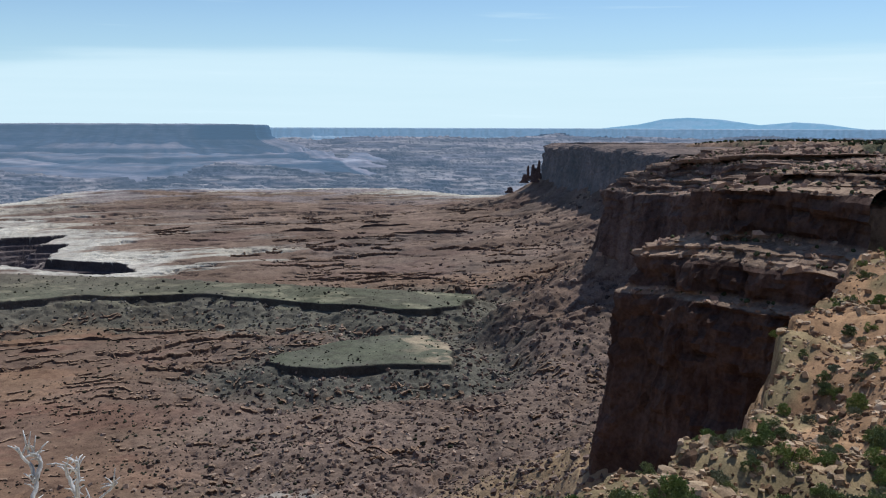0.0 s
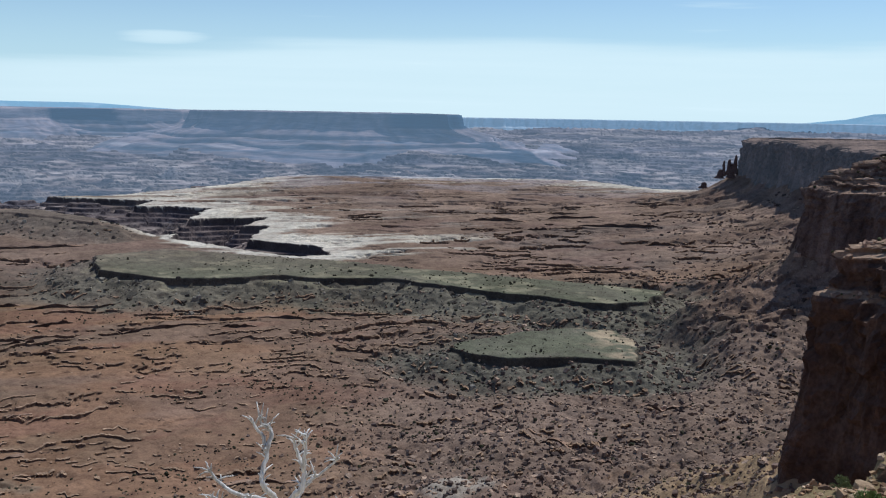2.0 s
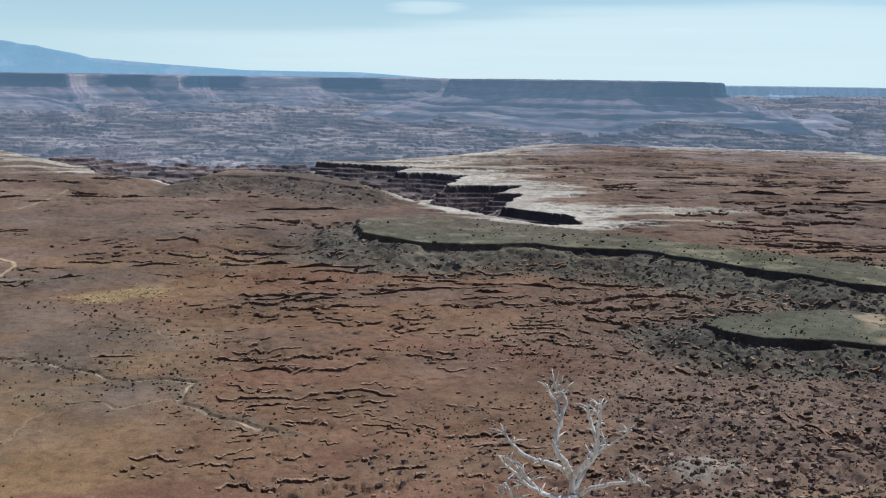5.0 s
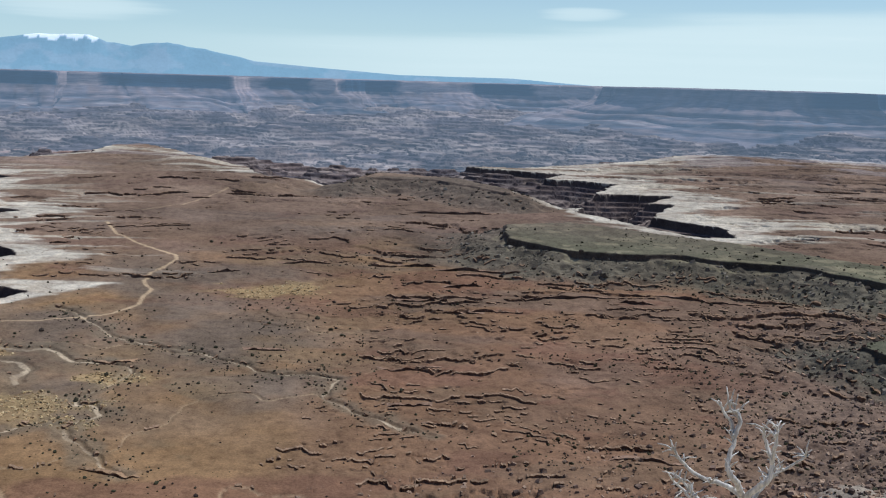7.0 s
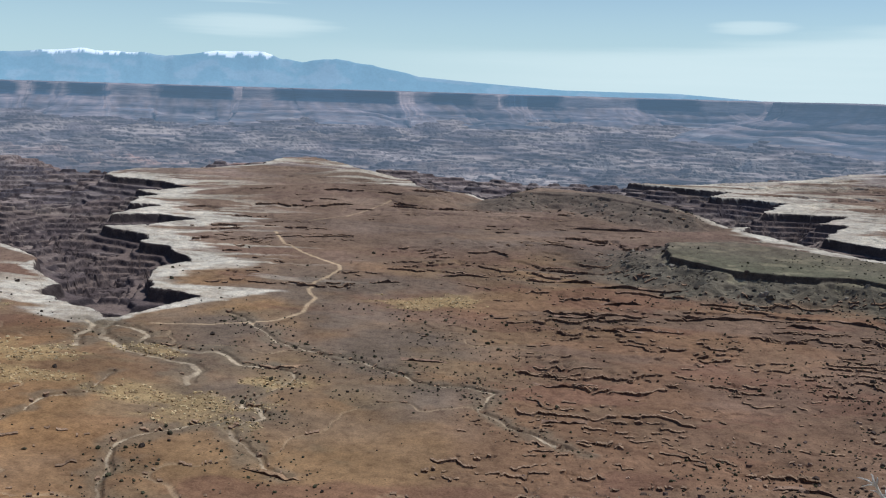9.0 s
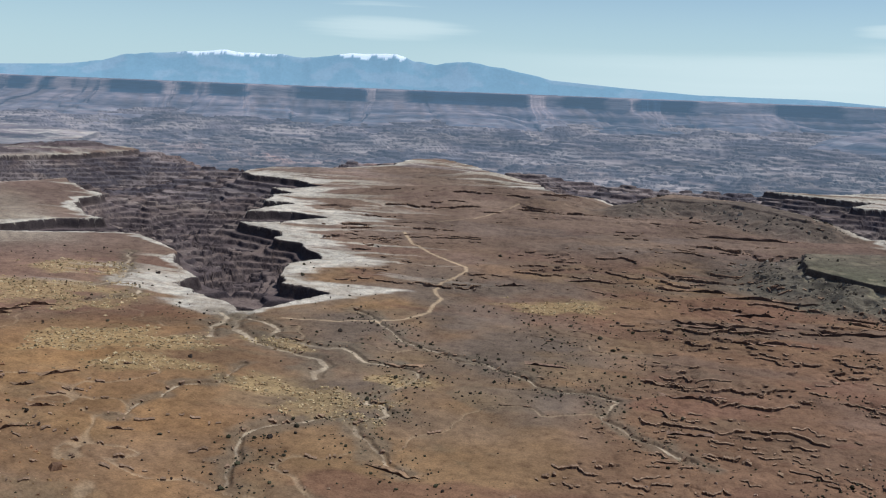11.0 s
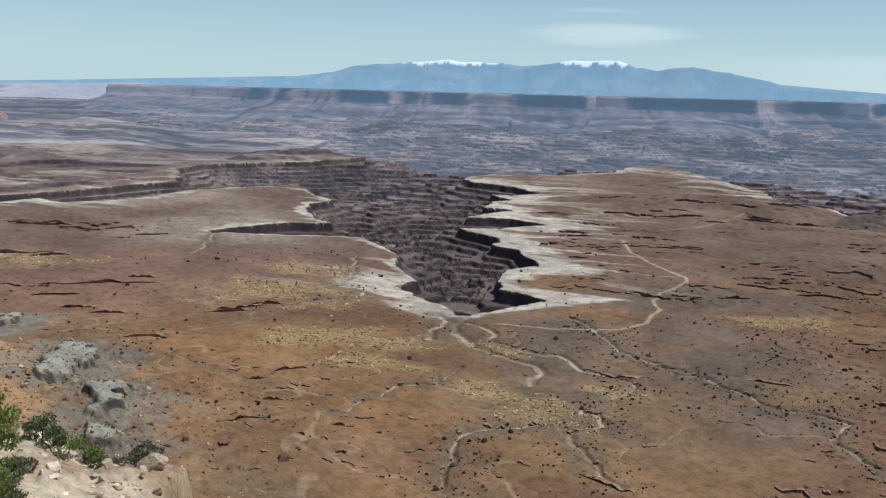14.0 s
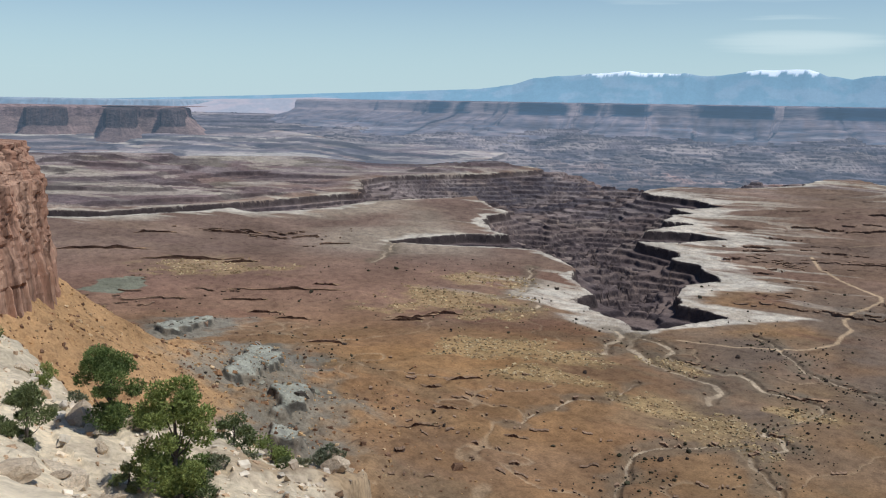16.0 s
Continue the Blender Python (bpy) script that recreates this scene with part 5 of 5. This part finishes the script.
tagged(new("pale_blocks", chunks("pale_blocks", x, y, z, rng.uniform(0.9, 2.8, len(x)) * (0.5 + r / 2400), 0.5, [(0.43, 0.32, 0.18), (0.33, 0.23, 0.135), (0.49, 0.38, 0.23)], LEDGE_ROCK, 0.4, 0.35)),
       "pale yellow rock rubble on low rises of the basin", "rubble", kind="stuff")

# rubble and shrubs on the benches of the eastern cliffs, and on the slope below the rim
level = np.concatenate(LEVEL_PLACES)
near = level[(np.hypot(level[:, 0], level[:, 1]) < 3000)]
p = near[rng.integers(0, len(near), 9000)] + rng.normal(0, 1.2, (9000, 3)) * (1, 1, 0)
far_k = 0.55 + np.hypot(p[:, 0], p[:, 1]) / 1500
tagged(new("bench_rubble", chunks("bench_rubble", p[:, 0], p[:, 1], p[:, 2], rng.gamma(2.0, 0.62, len(p)) * far_k, 0.6, [(0.33, 0.22, 0.16), (0.25, 0.16, 0.12), (0.40, 0.28, 0.21)], LEDGE_ROCK, 0.42, 0.3)),
       "broken sandstone rubble on the cliff benches", "rubble", kind="stuff")
p = near[rng.integers(0, len(near), 1500)]
far_k = 0.55 + np.hypot(p[:, 0], p[:, 1]) / 1500
tagged(new("bench_shrubs", blobs("bench_shrubs", p[:, 0], p[:, 1], p[:, 2], rng.uniform(0.8, 2.0, len(p)) * far_k, 0.85, [(0.06, 0.07, 0.035), (0.085, 0.09, 0.05)], SHRUB)),
       "dark green shrubs on the cliff benches", "shrub", kind="stuff")


def upland_places(count, a_span, r_span, inner):
    a, r = pick(count, a_span, r_span, lambda x, y, a, r: (edge_distance(x, y, UPLAND) < -np.where(r > 1250, 360, inner)) * 1.0)
    x, y = -np.sin(np.radians(a)) * r, np.cos(np.radians(a)) * r
    return x, y, upland_height(x, y)[0], r


x, y, z, r = upland_places(5200, (-60, -38), (600, 4200), 135)
tagged(new("upland_woodland", blobs("upland_woodland", x, y, z, rng.uniform(1.0, 2.4, len(x)) * (0.6 + r / 1600), 0.85, [(0.05, 0.06, 0.03), (0.075, 0.085, 0.045), (0.06, 0.05, 0.035)], SHRUB)),
       "dark pinyon and juniper woodland on the upland", "woodland", kind="stuff")


def rim_rubble(name, count, az_span, r_span, scale, tones, label):
    a = rng.uniform(*az_span, count)
    r = r_span[0] * (r_span[1] / r_span[0]) ** rng.random(count)
    x, y = -np.sin(np.radians(a)) * r, np.cos(np.radians(a)) * r
    z, over = rim_height(x, y)
    ok = over <= 0
    x, y, z, r = x[ok], y[ok], z[ok], r[ok]
    size = rng.gamma(1.7, 1.0, len(x)) * scale * (0.35 + r / r_span[1])
    tagged(new(name, chunks(name, x, y, z, size, 0.6, tones, LEDGE_ROCK, 0.42, 0.3)), label, "rubble", kind="stuff")


rim_rubble("slope_rubble", 26000, (-59, -36), (55, 480), 0.22, [(0.44, 0.295, 0.185), (0.34, 0.21, 0.125), (0.54, 0.39, 0.27), (0.20, 0.125, 0.085)], "broken orange sandstone rubble on the east slope")
rim_rubble("rim_rubble", 1900, (39, 64), (28, 66), 0.05, [(0.55, 0.45, 0.34), (0.42, 0.29, 0.19), (0.62, 0.54, 0.44)], "small pale stones on the west rim")


def rock_spire(az, dist, foot, high, wide, seed):
    """A slender leaning tower of rock."""
    t = np.linspace(0, 1, 16)
    w = np.linspace(0, 2 * math.pi, 13)[:-1]
    T, W = np.meshgrid(t, w, indexing="ij")
    rad = wide * (1.15 - 0.75 * T ** 0.7) * (0.75 + 0.6 * value_noise(T * 6 + seed, W * 0.8 + seed, seed)) * np.where(T > 0.97, 0.4, 1)
    x0, y0 = -math.sin(radians(az)) * dist, math.cos(radians(az)) * dist
    co = np.stack([x0 + np.cos(W) * rad + T * wide * 0.3, y0 + np.sin(W) * rad, foot + T * high], -1).reshape(-1, 3)
    col = np.repeat(np.array([(0.13, 0.088, 0.078)]), len(co), 0)
    return grid_mesh("rock_spire", mapped(co), 16, 12, ROCK, col, wrap=True)


for k, (az, foot, high, wide) in enumerate([(-37.95, -235, 95, 13), (-37.62, -240, 80, 16), (-37.36, -245, 78, 11), (-37.15, -255, 45, 22), (-37.75, -250, 70, 26), (-36.35, -300, 30, 22)]):
    tagged(new("rock_spire", rock_spire(az, 4700, foot, high * 0.88, wide * 0.85, 700 + k)), "dark slender sandstone spire beside the far headland", "rock spire", "spires by the headland")


# ---- foreground: plants, blocks and the dead tree on the rim ----
def part(name, me, parent, label=""):
    ob = new(name, me)
    ob.parent = parent
    if label:
        ob["label"] = label
    return ob


def thing(name, place, label, category, group=""):
    ob = new(name)
    ob.empty_display_size = 0.2
    ob.matrix_basis = place
    return tagged(ob, label, category, group)


def tube(points, radii, sides=7):
    """A tapering limb along points."""
    pts = [Vector(p) for p in points]
    co, faces = [], []
    for i, p in enumerate(pts):
        d = (pts[min(i + 1, len(pts) - 1)] - pts[max(i - 1, 0)]).normalized()
        a = d.cross(Vector((0.3, 0.9, 0.2))).normalized()
        b = d.cross(a)
        for k in range(sides):
            w = 2 * math.pi * k / sides
            co.append(p + (a * math.cos(w) + b * math.sin(w)) * radii[i])
    for i in range(len(pts) - 1):
        for k in range(sides):
            n = (k + 1) % sides
            faces.append((i * sides + k, i * sides + n, (i + 1) * sides + n, (i + 1) * sides + k))
    faces.append(tuple(range(sides - 1, -1, -1)))
    faces.append(tuple((len(pts) - 1) * sides + k for k in range(sides)))
    return co, faces


def mesh_of(name, pieces, material, smooth_faces=True):
    co, faces = [], []
    for c, f in pieces:
        faces += [tuple(i + len(co) for i in q) for q in f]
        co += c
    me = bpy.data.meshes.new(name)
    me.from_pydata([tuple(c) for c in co], [], faces)
    if smooth_faces:
        me.polygons.foreach_set("use_smooth", [True] * len(me.polygons))
    me.materials.append(material)
    return me


def smoothed(points, times=2):
    pts = [Vector(p) for p in points]
    for _ in range(times):
        out = [pts[0]]
        for a, b in zip(pts, pts[1:]):
            out += [a * 0.75 + b * 0.25, a * 0.25 + b * 0.75]
        pts = out + [pts[-1]]
    return pts


def leaf_material(name, dark, light):
    m, n, l, b = nodes_of(name)
    g = n.new("ShaderNodeNewGeometry")
    o = n.new("ShaderNodeObjectInfo")
    c = ramp(n, l, g.outputs["Random Per Island"], [(0.0, dark), (1.0, light)])
    c = mix(n, l, "MULTIPLY", 1.0, c, ramp(n, l, o.outputs["Random"], [(0.0, (0.75, 0.8, 0.8)), (1.0, (1.2, 1.12, 1.0))]))
    l.new(c, b.inputs["Base Color"])
    b.inputs["Roughness"].default_value = 0.75
    b.inputs["Specular IOR Level"].default_value = 0.2
    return m


def wood_material(name, dark, light, scale):
    m, n, l, b = nodes_of(name)
    f = noise_node(n, l, scale, 6, 0.65, (1, 1, 0.22))
    f2 = noise_node(n, l, scale * 5, 4, 0.6, (1, 1, 0.15))
    c = ramp(n, l, f, [(0.3, dark), (0.65, light)])
    c = mix(n, l, "MULTIPLY", 0.8, c, ramp(n, l, f2, [(0.35, grey(0.55)), (0.6, grey(1.1))]))
    l.new(c, b.inputs["Base Color"])
    b.inputs["Roughness"].default_value = 0.85
    bumped(n, l, b, [(f2, 0.6, 0.01)])
    return m


PINE = leaf_material("pinyon_needles", (0.12, 0.165, 0.052), (0.33, 0.39, 0.14))
SAGE = leaf_material("sage_leaves", (0.15, 0.165, 0.105), (0.30, 0.31, 0.21))
JUNI = leaf_material("juniper_leaves", (0.11, 0.14, 0.062), (0.29, 0.33, 0.155))
BARK = wood_material("bark", (0.05, 0.04, 0.032), (0.16, 0.125, 0.10), 4.0)
DEADWOOD = wood_material("dead_wood", (0.42, 0.39, 0.37), (0.78, 0.75, 0.72), 14.0)


def crown_mesh(name, seed, high, wide, clumps, tufts, tuft, material, low=0.15):
    """Many needle tufts in uneven clumps round the limbs, with gaps between."""
    g = np.random.default_rng(seed)
    centres, sizes = [], []
    while len(centres) < clumps:
        h = g.uniform(low, 1.0)
        reach = wide * (0.35 + 0.65 * math.sin(math.pi * min(1, max(0.06, (h - low * 0.6) / (1 - low * 0.6))) ** 0.8)) * 0.5
        a, d = g.uniform(0, 6.283), reach * math.sqrt(g.uniform(0.08, 1.0))
        centres.append((math.cos(a) * d, math.sin(a) * d, h * high))
        sizes.append(g.uniform(0.11, 0.21) * wide)
    c = np.repeat(np.array(centres), tufts, 0)
    s = np.repeat(np.array(sizes), tufts)
    d = g.normal(size=(len(c), 3))
    d /= np.linalg.norm(d, axis=1)[:, None]
    p = c + d * (s * g.uniform(0.45, 1.05, len(c)))[:, None] * (1, 1, 0.72)
    n = len(p)
    axis = d + g.normal(size=(n, 3)) * 0.5 + (0, 0, 0.35)
    axis /= np.linalg.norm(axis, axis=1)[:, None]
    across = np.cross(axis, g.normal(size=(n, 3)))
    across /= np.linalg.norm(across, axis=1)[:, None]
    other = np.cross(axis, across)
    L = (tuft * g.uniform(0.7, 1.4, n))[:, None]
    co = []
    for w in (across, other):
        co += [p - w * L * 0.34, p + w * L * 0.34, p + axis * L + w * L * 0.12, p + axis * L - w * L * 0.12]
    co = np.stack(co, 1).reshape(-1, 3)
    f = np.arange(n * 8).reshape(-1, 4)
    me = bpy.data.meshes.new(name)
    me.from_pydata(co.tolist(), [], f.tolist())
    me.materials.append(material)
    return me, centres


def woody_plant(name, seed, place, high, wide, clumps, tufts, tuft, material, label, category, group="", low=0.15, trunk=0.09):
    g = random.Random(seed)
    t = thing(name, place, label, category, group)
    crown, centres = crown_mesh("crown", seed, high, wide, clumps, tufts, tuft, material, low)
    top = Vector((g.uniform(-0.1, 0.1) * wide, g.uniform(-0.1, 0.1) * wide, high * 0.86))
    spine = smoothed([(0, 0, -0.35), (g.uniform(-0.05, 0.05) * wide, 0, high * 0.25), (top.x * 0.6, top.y * 0.6 + 0.05 * wide, high * 0.55), top], 1)
    pieces = [tube(spine, [trunk * high * (1 - 0.85 * i / (len(spine) - 1)) * 0.4 for i in range(len(spine))], 8)]
    for c in centres[::2]:
        c = Vector(c)
        k = min(len(spine) - 1, max(1, int(len(spine) * (c.z / high) * 0.6)))
        a = spine[k]
        pieces.append(tube(smoothed([a, a * 0.5 + c * 0.5 - Vector((0, 0, 0.06 * high)), c], 1), [trunk * high * 0.13, trunk * high * 0.10, trunk * high * 0.07, trunk * high * 0.04, trunk * high * 0.02, trunk * high * 0.015][:6], 5))
    part("trunk", mesh_of("trunk", pieces, BARK), t, "grey-brown twisted trunk and limbs")
    part("crown", crown, t)
    return t


def rim_place(az, r, turn=0.0, size=1.0, sink=0.0):
    x, y = -math.sin(radians(az)) * r, math.cos(radians(az)) * r
    z = float(rim_height(np.array([x]), np.array([y]))[0][0]) + EYE - sink
    return pose(x, y, z, 0, 0, turn) @ Matrix.Diagonal((size, size, size, 1))


# western rim: pinyons and shrubs on pale rock
woody_plant("pinyon_tree", 11, rim_place(52.6, 39.5), 4.2, 3.2, 44, 330, 0.085, PINE, "bushy green pinyon pine on pale slickrock", "tree", low=0.08)
woody_plant("pinyon_tree", 12, rim_place(55.9, 47.5), 3.7, 2.9, 34, 300, 0.085, PINE, "leaning green pinyon pine with two crowns", "tree", low=0.1)
woody_plant("juniper_tree", 13, rim_place(60.0, 44.0), 2.5, 2.1, 26, 260, 0.075, JUNI, "small dark juniper on pale slickrock", "tree", low=0.06)
bush_a = woody_plant("rim_shrub", 21, rim_place(49.4, 47.0, 0, 1.0, 0.4), 1.5, 1.9, 16, 150, 0.08, JUNI, "round dark green shrub at the rim", "shrub", "shrubs on the rim", low=0.05, trunk=0.12)
bush_b = woody_plant("rim_shrub", 22, rim_place(47.4, 49.0, 0, 1.0, 0.4), 1.5, 2.1, 16, 150, 0.08, PINE, "round dark green shrub at the rim", "shrub", "shrubs on the rim", low=0.05, trunk=0.12)
sage = woody_plant("sagebrush", 23, rim_place(44.2, 49.0), 1.0, 1.6, 14, 80, 0.09, SAGE, "pale grey-green sagebrush on sandy ledge", "shrub", "sagebrush on the rim", low=0.05, trunk=0.10)
for az, r, size, kind in [(41.4, 50.5, 0.9, bush_a), (45.6, 47.5, 0.7, sage), (50.2, 42, 0.8, sage), (52.0, 42, 1.0, bush_b), (51.2, 39, 0.8, bush_a), (55.0, 40, 0.7, bush_a), (59.4, 60, 0.9, bush_b),
                          (62.2, 62, 1.3, bush_a), (57.6, 52, 0.7, sage), (58.8, 50, 0.6, sage), (48.6, 45, 0.5, sage), (43.0, 50, 0.55, bush_b), (46.6, 46, 0.45, bush_a), (53.8, 46.5, 0.8, bush_b), (54.6, 50, 0.7, sage), (60.6, 50, 0.55, sage)]:
    copy_thing(kind, rim_place(az, r, az * 77 % 360, size, 0.3 * size))

# eastern rim: pinyons and shrubs on the orange slope
pin = woody_plant("pinyon_tree", 31, rim_place(-45.6, 103.0), 3.9, 4.3, 40, 80, 0.22, PINE, "round green pinyon pine on the orange slope", "tree", "pinyons on the east slope", low=0.05)
jun = woody_plant("juniper_tree", 32, rim_place(-49.0, 92.0), 3.4, 4.5, 38, 80, 0.21, JUNI, "spreading dark juniper on the orange slope", "tree", "junipers on the east slope", low=0.04)
for az, r, size, kind in [(-38.2, 104, 1.1, jun), (-40.2, 106, 0.85, pin), (-42.8, 107, 0.7, jun), (-43.6, 104, 0.5, pin), (-46.6, 105, 0.55, jun), (-50.6, 95, 0.8, pin), (-55.6, 88, 1.1, pin), (-53.9, 120, 0.7, jun),
                          (-47.4, 135, 0.65, pin), (-48.6, 140, 0.5, jun), (-50.0, 150, 0.6, pin), (-52.4, 165, 0.75, jun), (-56.3, 140, 0.9, jun), (-55.0, 190, 0.8, pin), (-53.3, 210, 0.7, jun), (-56.6, 230, 0.8, pin),
                          (-54.4, 260, 0.7, jun), (-55.8, 300, 0.9, pin), (-53.6, 300, 0.6, pin), (-55.0, 380, 0.9, jun), (-56.2, 420, 0.9, pin), (-51.3, 190, 0.55, pin), (-37.0, 100, 0.8, jun), (-56.8, 100, 0.7, jun)]:
    copy_thing(kind, rim_place(az, r, az * 53 % 360, size))
srng = random.Random(5)
count = 0
while count < 230:
    az, r = srng.uniform(-58, -43), 70 * (6.5 ** srng.random())
    x, y = -math.sin(radians(az)) * r, math.cos(radians(az)) * r
    if float(rim_height(np.array([x]), np.array([y]))[1][0]) > 0:
        continue
    size = srng.uniform(0.9, 2.1)
    copy_thing(srng.choice([sage, sage, bush_a, bush_b]), rim_place(az, r, srng.uniform(0, 360), size, 0.3 * size))
    count += 1


# blocks of sandstone
def block_mesh(seed, flat):
    bm = bmesh.new()
    bmesh.ops.create_icosphere(bm, subdivisions=2, radius=1)
    g = random.Random(seed)
    cuts = [(Vector((g.uniform(-1, 1), g.uniform(-1, 1), g.uniform(-0.6, 1))).normalized(), g.uniform(0.42, 0.75)) for _ in range(9)]
    for v in bm.verts:
        for nrm, d in cuts:
            over = v.co.dot(nrm) - d
            if over > 0:
                v.co -= nrm * over
        v.co += Vector(noise.noise_vector(v.co * 2.3 + Vector((seed, 0, 0)))) * 0.07
        v.co.z *= flat
    me = bpy.data.meshes.new("block")
    bm.to_mesh(me)
    bm.free()
    return me


def block_material(name, low, high):
    m, n, l, b = nodes_of(name)
    f = noise_node(n, l, 1.6, 7, 0.65)
    f2 = noise_node(n, l, 9.0, 5, 0.6)
    o = n.new("ShaderNodeObjectInfo")
    c = ramp(n, l, f, [(0.3, low), (0.7, high)])
    c = mix(n, l, "MULTIPLY", 1.0, c, ramp(n, l, f2, [(0.3, grey(0.7)), (0.6, grey(1.1))]))
    c = mix(n, l, "MULTIPLY", 1.0, c, ramp(n, l, o.outputs["Random"], [(0.0, (0.72, 0.66, 0.62)), (1.0, (1.2, 1.15, 1.1))]))
    l.new(c, b.inputs["Base Color"])
    b.inputs["Roughness"].default_value = 0.92
    bumped(n, l, b, [(f, 0.8, 0.25), (f2, 0.8, 0.06)])
    return m


ORANGE_BLOCK = block_material("orange_sandstone", (0.28, 0.185, 0.108), (0.50, 0.365, 0.23))
PALE_BLOCK = block_material("pale_sandstone", (0.52, 0.42, 0.31), (0.74, 0.64, 0.50))
for mat, label, grp, az_span, r_span, total, sizes in [
        (ORANGE_BLOCK, "weathered orange sandstone block on the slope", "blocks on the east slope", (-58, -41), (62, 460), 190, (0.45, 1.9)),
        (PALE_BLOCK, "pale weathered sandstone block on slickrock", "blocks on the west rim", (40, 63), (30, 62), 26, (0.2, 0.9))]:
    forms = []
    for k in range(6):
        me = block_mesh(40 + k, random.Random(k).uniform(0.45, 0.8))
        me.materials.append(mat)
        forms.append(me)
    made = 0
    while made < total:
        az, r = srng.uniform(*az_span), r_span[0] * (r_span[1] / r_span[0]) ** srng.random()
        x, y = -math.sin(radians(az)) * r, math.cos(radians(az)) * r
        over = float(rim_height(np.array([x]), np.array([y]))[1][0])
        if over > 0:
            continue
        size = sizes[0] + (sizes[1] - sizes[0]) * srng.random() ** 2.2
        ob = new("boulder", srng.choice(forms))
        ob.matrix_basis = rim_place(az, r, srng.uniform(0, 360), 1.0, -0.1 * size) @ Matrix.Diagonal((size * srng.uniform(0.8, 1.5), size, size, 1))
        tagged(ob, label, "boulder", grp)
        made += 1

# the bleached dead tree just below the camera's stand
dead = thing("dead_tree", pose(1.53, 5.76, -4.2 + EYE), "bleached grey-white dead tree with bare twisted branches", "dead tree")
TRUNK = [(0, 0, 0.4), (0.02, 0.03, 1.1), (-0.02, 0.0, 1.7), (0.0, 0.0, 2.14)]
part("trunk", mesh_of("trunk", [tube(smoothed(TRUNK), [0.075 - 0.045 * i / 12 for i in range(13)][:len(smoothed(TRUNK))] + [0.03] * 8, 9)], DEADWOOD), dead, "split grey dead trunk")
BRANCHES = [
    [(0.0, 0.0, 2.14), (-0.02, 0.02, 2.24), (-0.10, 0.06, 2.28), (-0.20, 0.10, 2.29), (-0.31, 0.13, 2.36), (-0.36, 0.12, 2.46)],
    [(-0.02, 0.02, 2.24), (-0.06, -0.04, 2.32), (-0.12, -0.08, 2.39), (-0.13, -0.06, 2.43), (-0.09, -0.02, 2.52), (-0.09, 0.02, 2.60), (-0.14, 0.05, 2.66), (-0.15, 0.05, 2.70)],
    [(-0.09, -0.01, 2.54), (-0.06, 0.0, 2.62), (-0.07, 0.03, 2.67), (-0.10, 0.02, 2.66), (-0.12, 0.03, 2.71)],
    [(-0.01, 0.0, 2.23), (0.03, -0.06, 2.32), (0.07, -0.10, 2.37), (0.08, -0.08, 2.46), (0.06, -0.05, 2.51), (0.04, -0.04, 2.59), (0.04, -0.06, 2.62)],
    [(0.08, -0.08, 2.45), (0.07, -0.12, 2.53), (0.08, -0.13, 2.60), (0.07, -0.14, 2.66)],
    [(0.0, 0.0, 2.15), (0.06, 0.05, 2.24), (0.13, 0.08, 2.32), (0.21, 0.07, 2.37), (0.29, 0.02, 2.46)],
    [(0.0, 0.0, 2.12), (0.08, -0.06, 2.20), (0.21, -0.10, 2.23), (0.29, -0.12, 2.25), (0.34, -0.14, 2.22)],
    [(0.0, 0.0, 2.12), (-0.14, -0.04, 2.15), (-0.25, -0.02, 2.20), (-0.32, 0.02, 2.27), (-0.37, 0.05, 2.31)],
    [(-0.17, -0.03, 2.16), (-0.27, 0.04, 2.24), (-0.32, 0.08, 2.31)],
    [(-0.02, 0.03, 1.75), (-0.20, 0.05, 1.95), (-0.31, 0.07, 2.11), (-0.35, 0.08, 2.20), (-0.36, 0.08, 2.10)]]
brng = random.Random(3)
for line in BRANCHES:
    pts = smoothed(line, 2)
    pts = [p + Vector((brng.uniform(-1, 1), brng.uniform(-1, 1), brng.uniform(-1, 1))) * 0.004 for p in pts]
    thick = 0.018 if len(line) > 5 else 0.0135
    pieces = [tube(pts, [thick * (1 - 0.72 * i / (len(pts) - 1)) for i in range(len(pts))], 7)]
    for k in range(14):
        a = pts[brng.randrange(len(pts) // 3, len(pts) - 1)]
        d = Vector((brng.uniform(-1, 1), brng.uniform(-0.8, 0.8), brng.uniform(-0.1, 1))).normalized() * brng.uniform(0.03, 0.10)
        pieces.append(tube([a, a + d * 0.5 + Vector((0, 0, 0.008)), a + d], [0.0055, 0.004, 0.002], 5))
    part("branch", mesh_of("branch", pieces, DEADWOOD), dead)

# single stones by the western trees
for az, r, size, flat, mat in [(57.3, 49.5, 1.0, 0.7, PALE_BLOCK), (46.5, 47.0, 0.75, 0.3, PALE_BLOCK), (45.2, 47.5, 0.6, 0.35, ORANGE_BLOCK), (54.2, 41.5, 0.45, 0.6, PALE_BLOCK), (58.4, 38.0, 0.8, 0.35, PALE_BLOCK), (60.8, 35.0, 1.0, 0.4, PALE_BLOCK)]:
    me = block_mesh(int(az * 10), flat)
    me.materials.append(mat)
    ob = new("boulder", me)
    ob.matrix_basis = rim_place(az, r, az * 31 % 360, 1.0, -0.08 * size) @ Matrix.Diagonal((size * 1.5, size, size, 1))
    tagged(ob, "pale sandstone slab lying on the slickrock rim", "boulder", "slabs on the west rim")
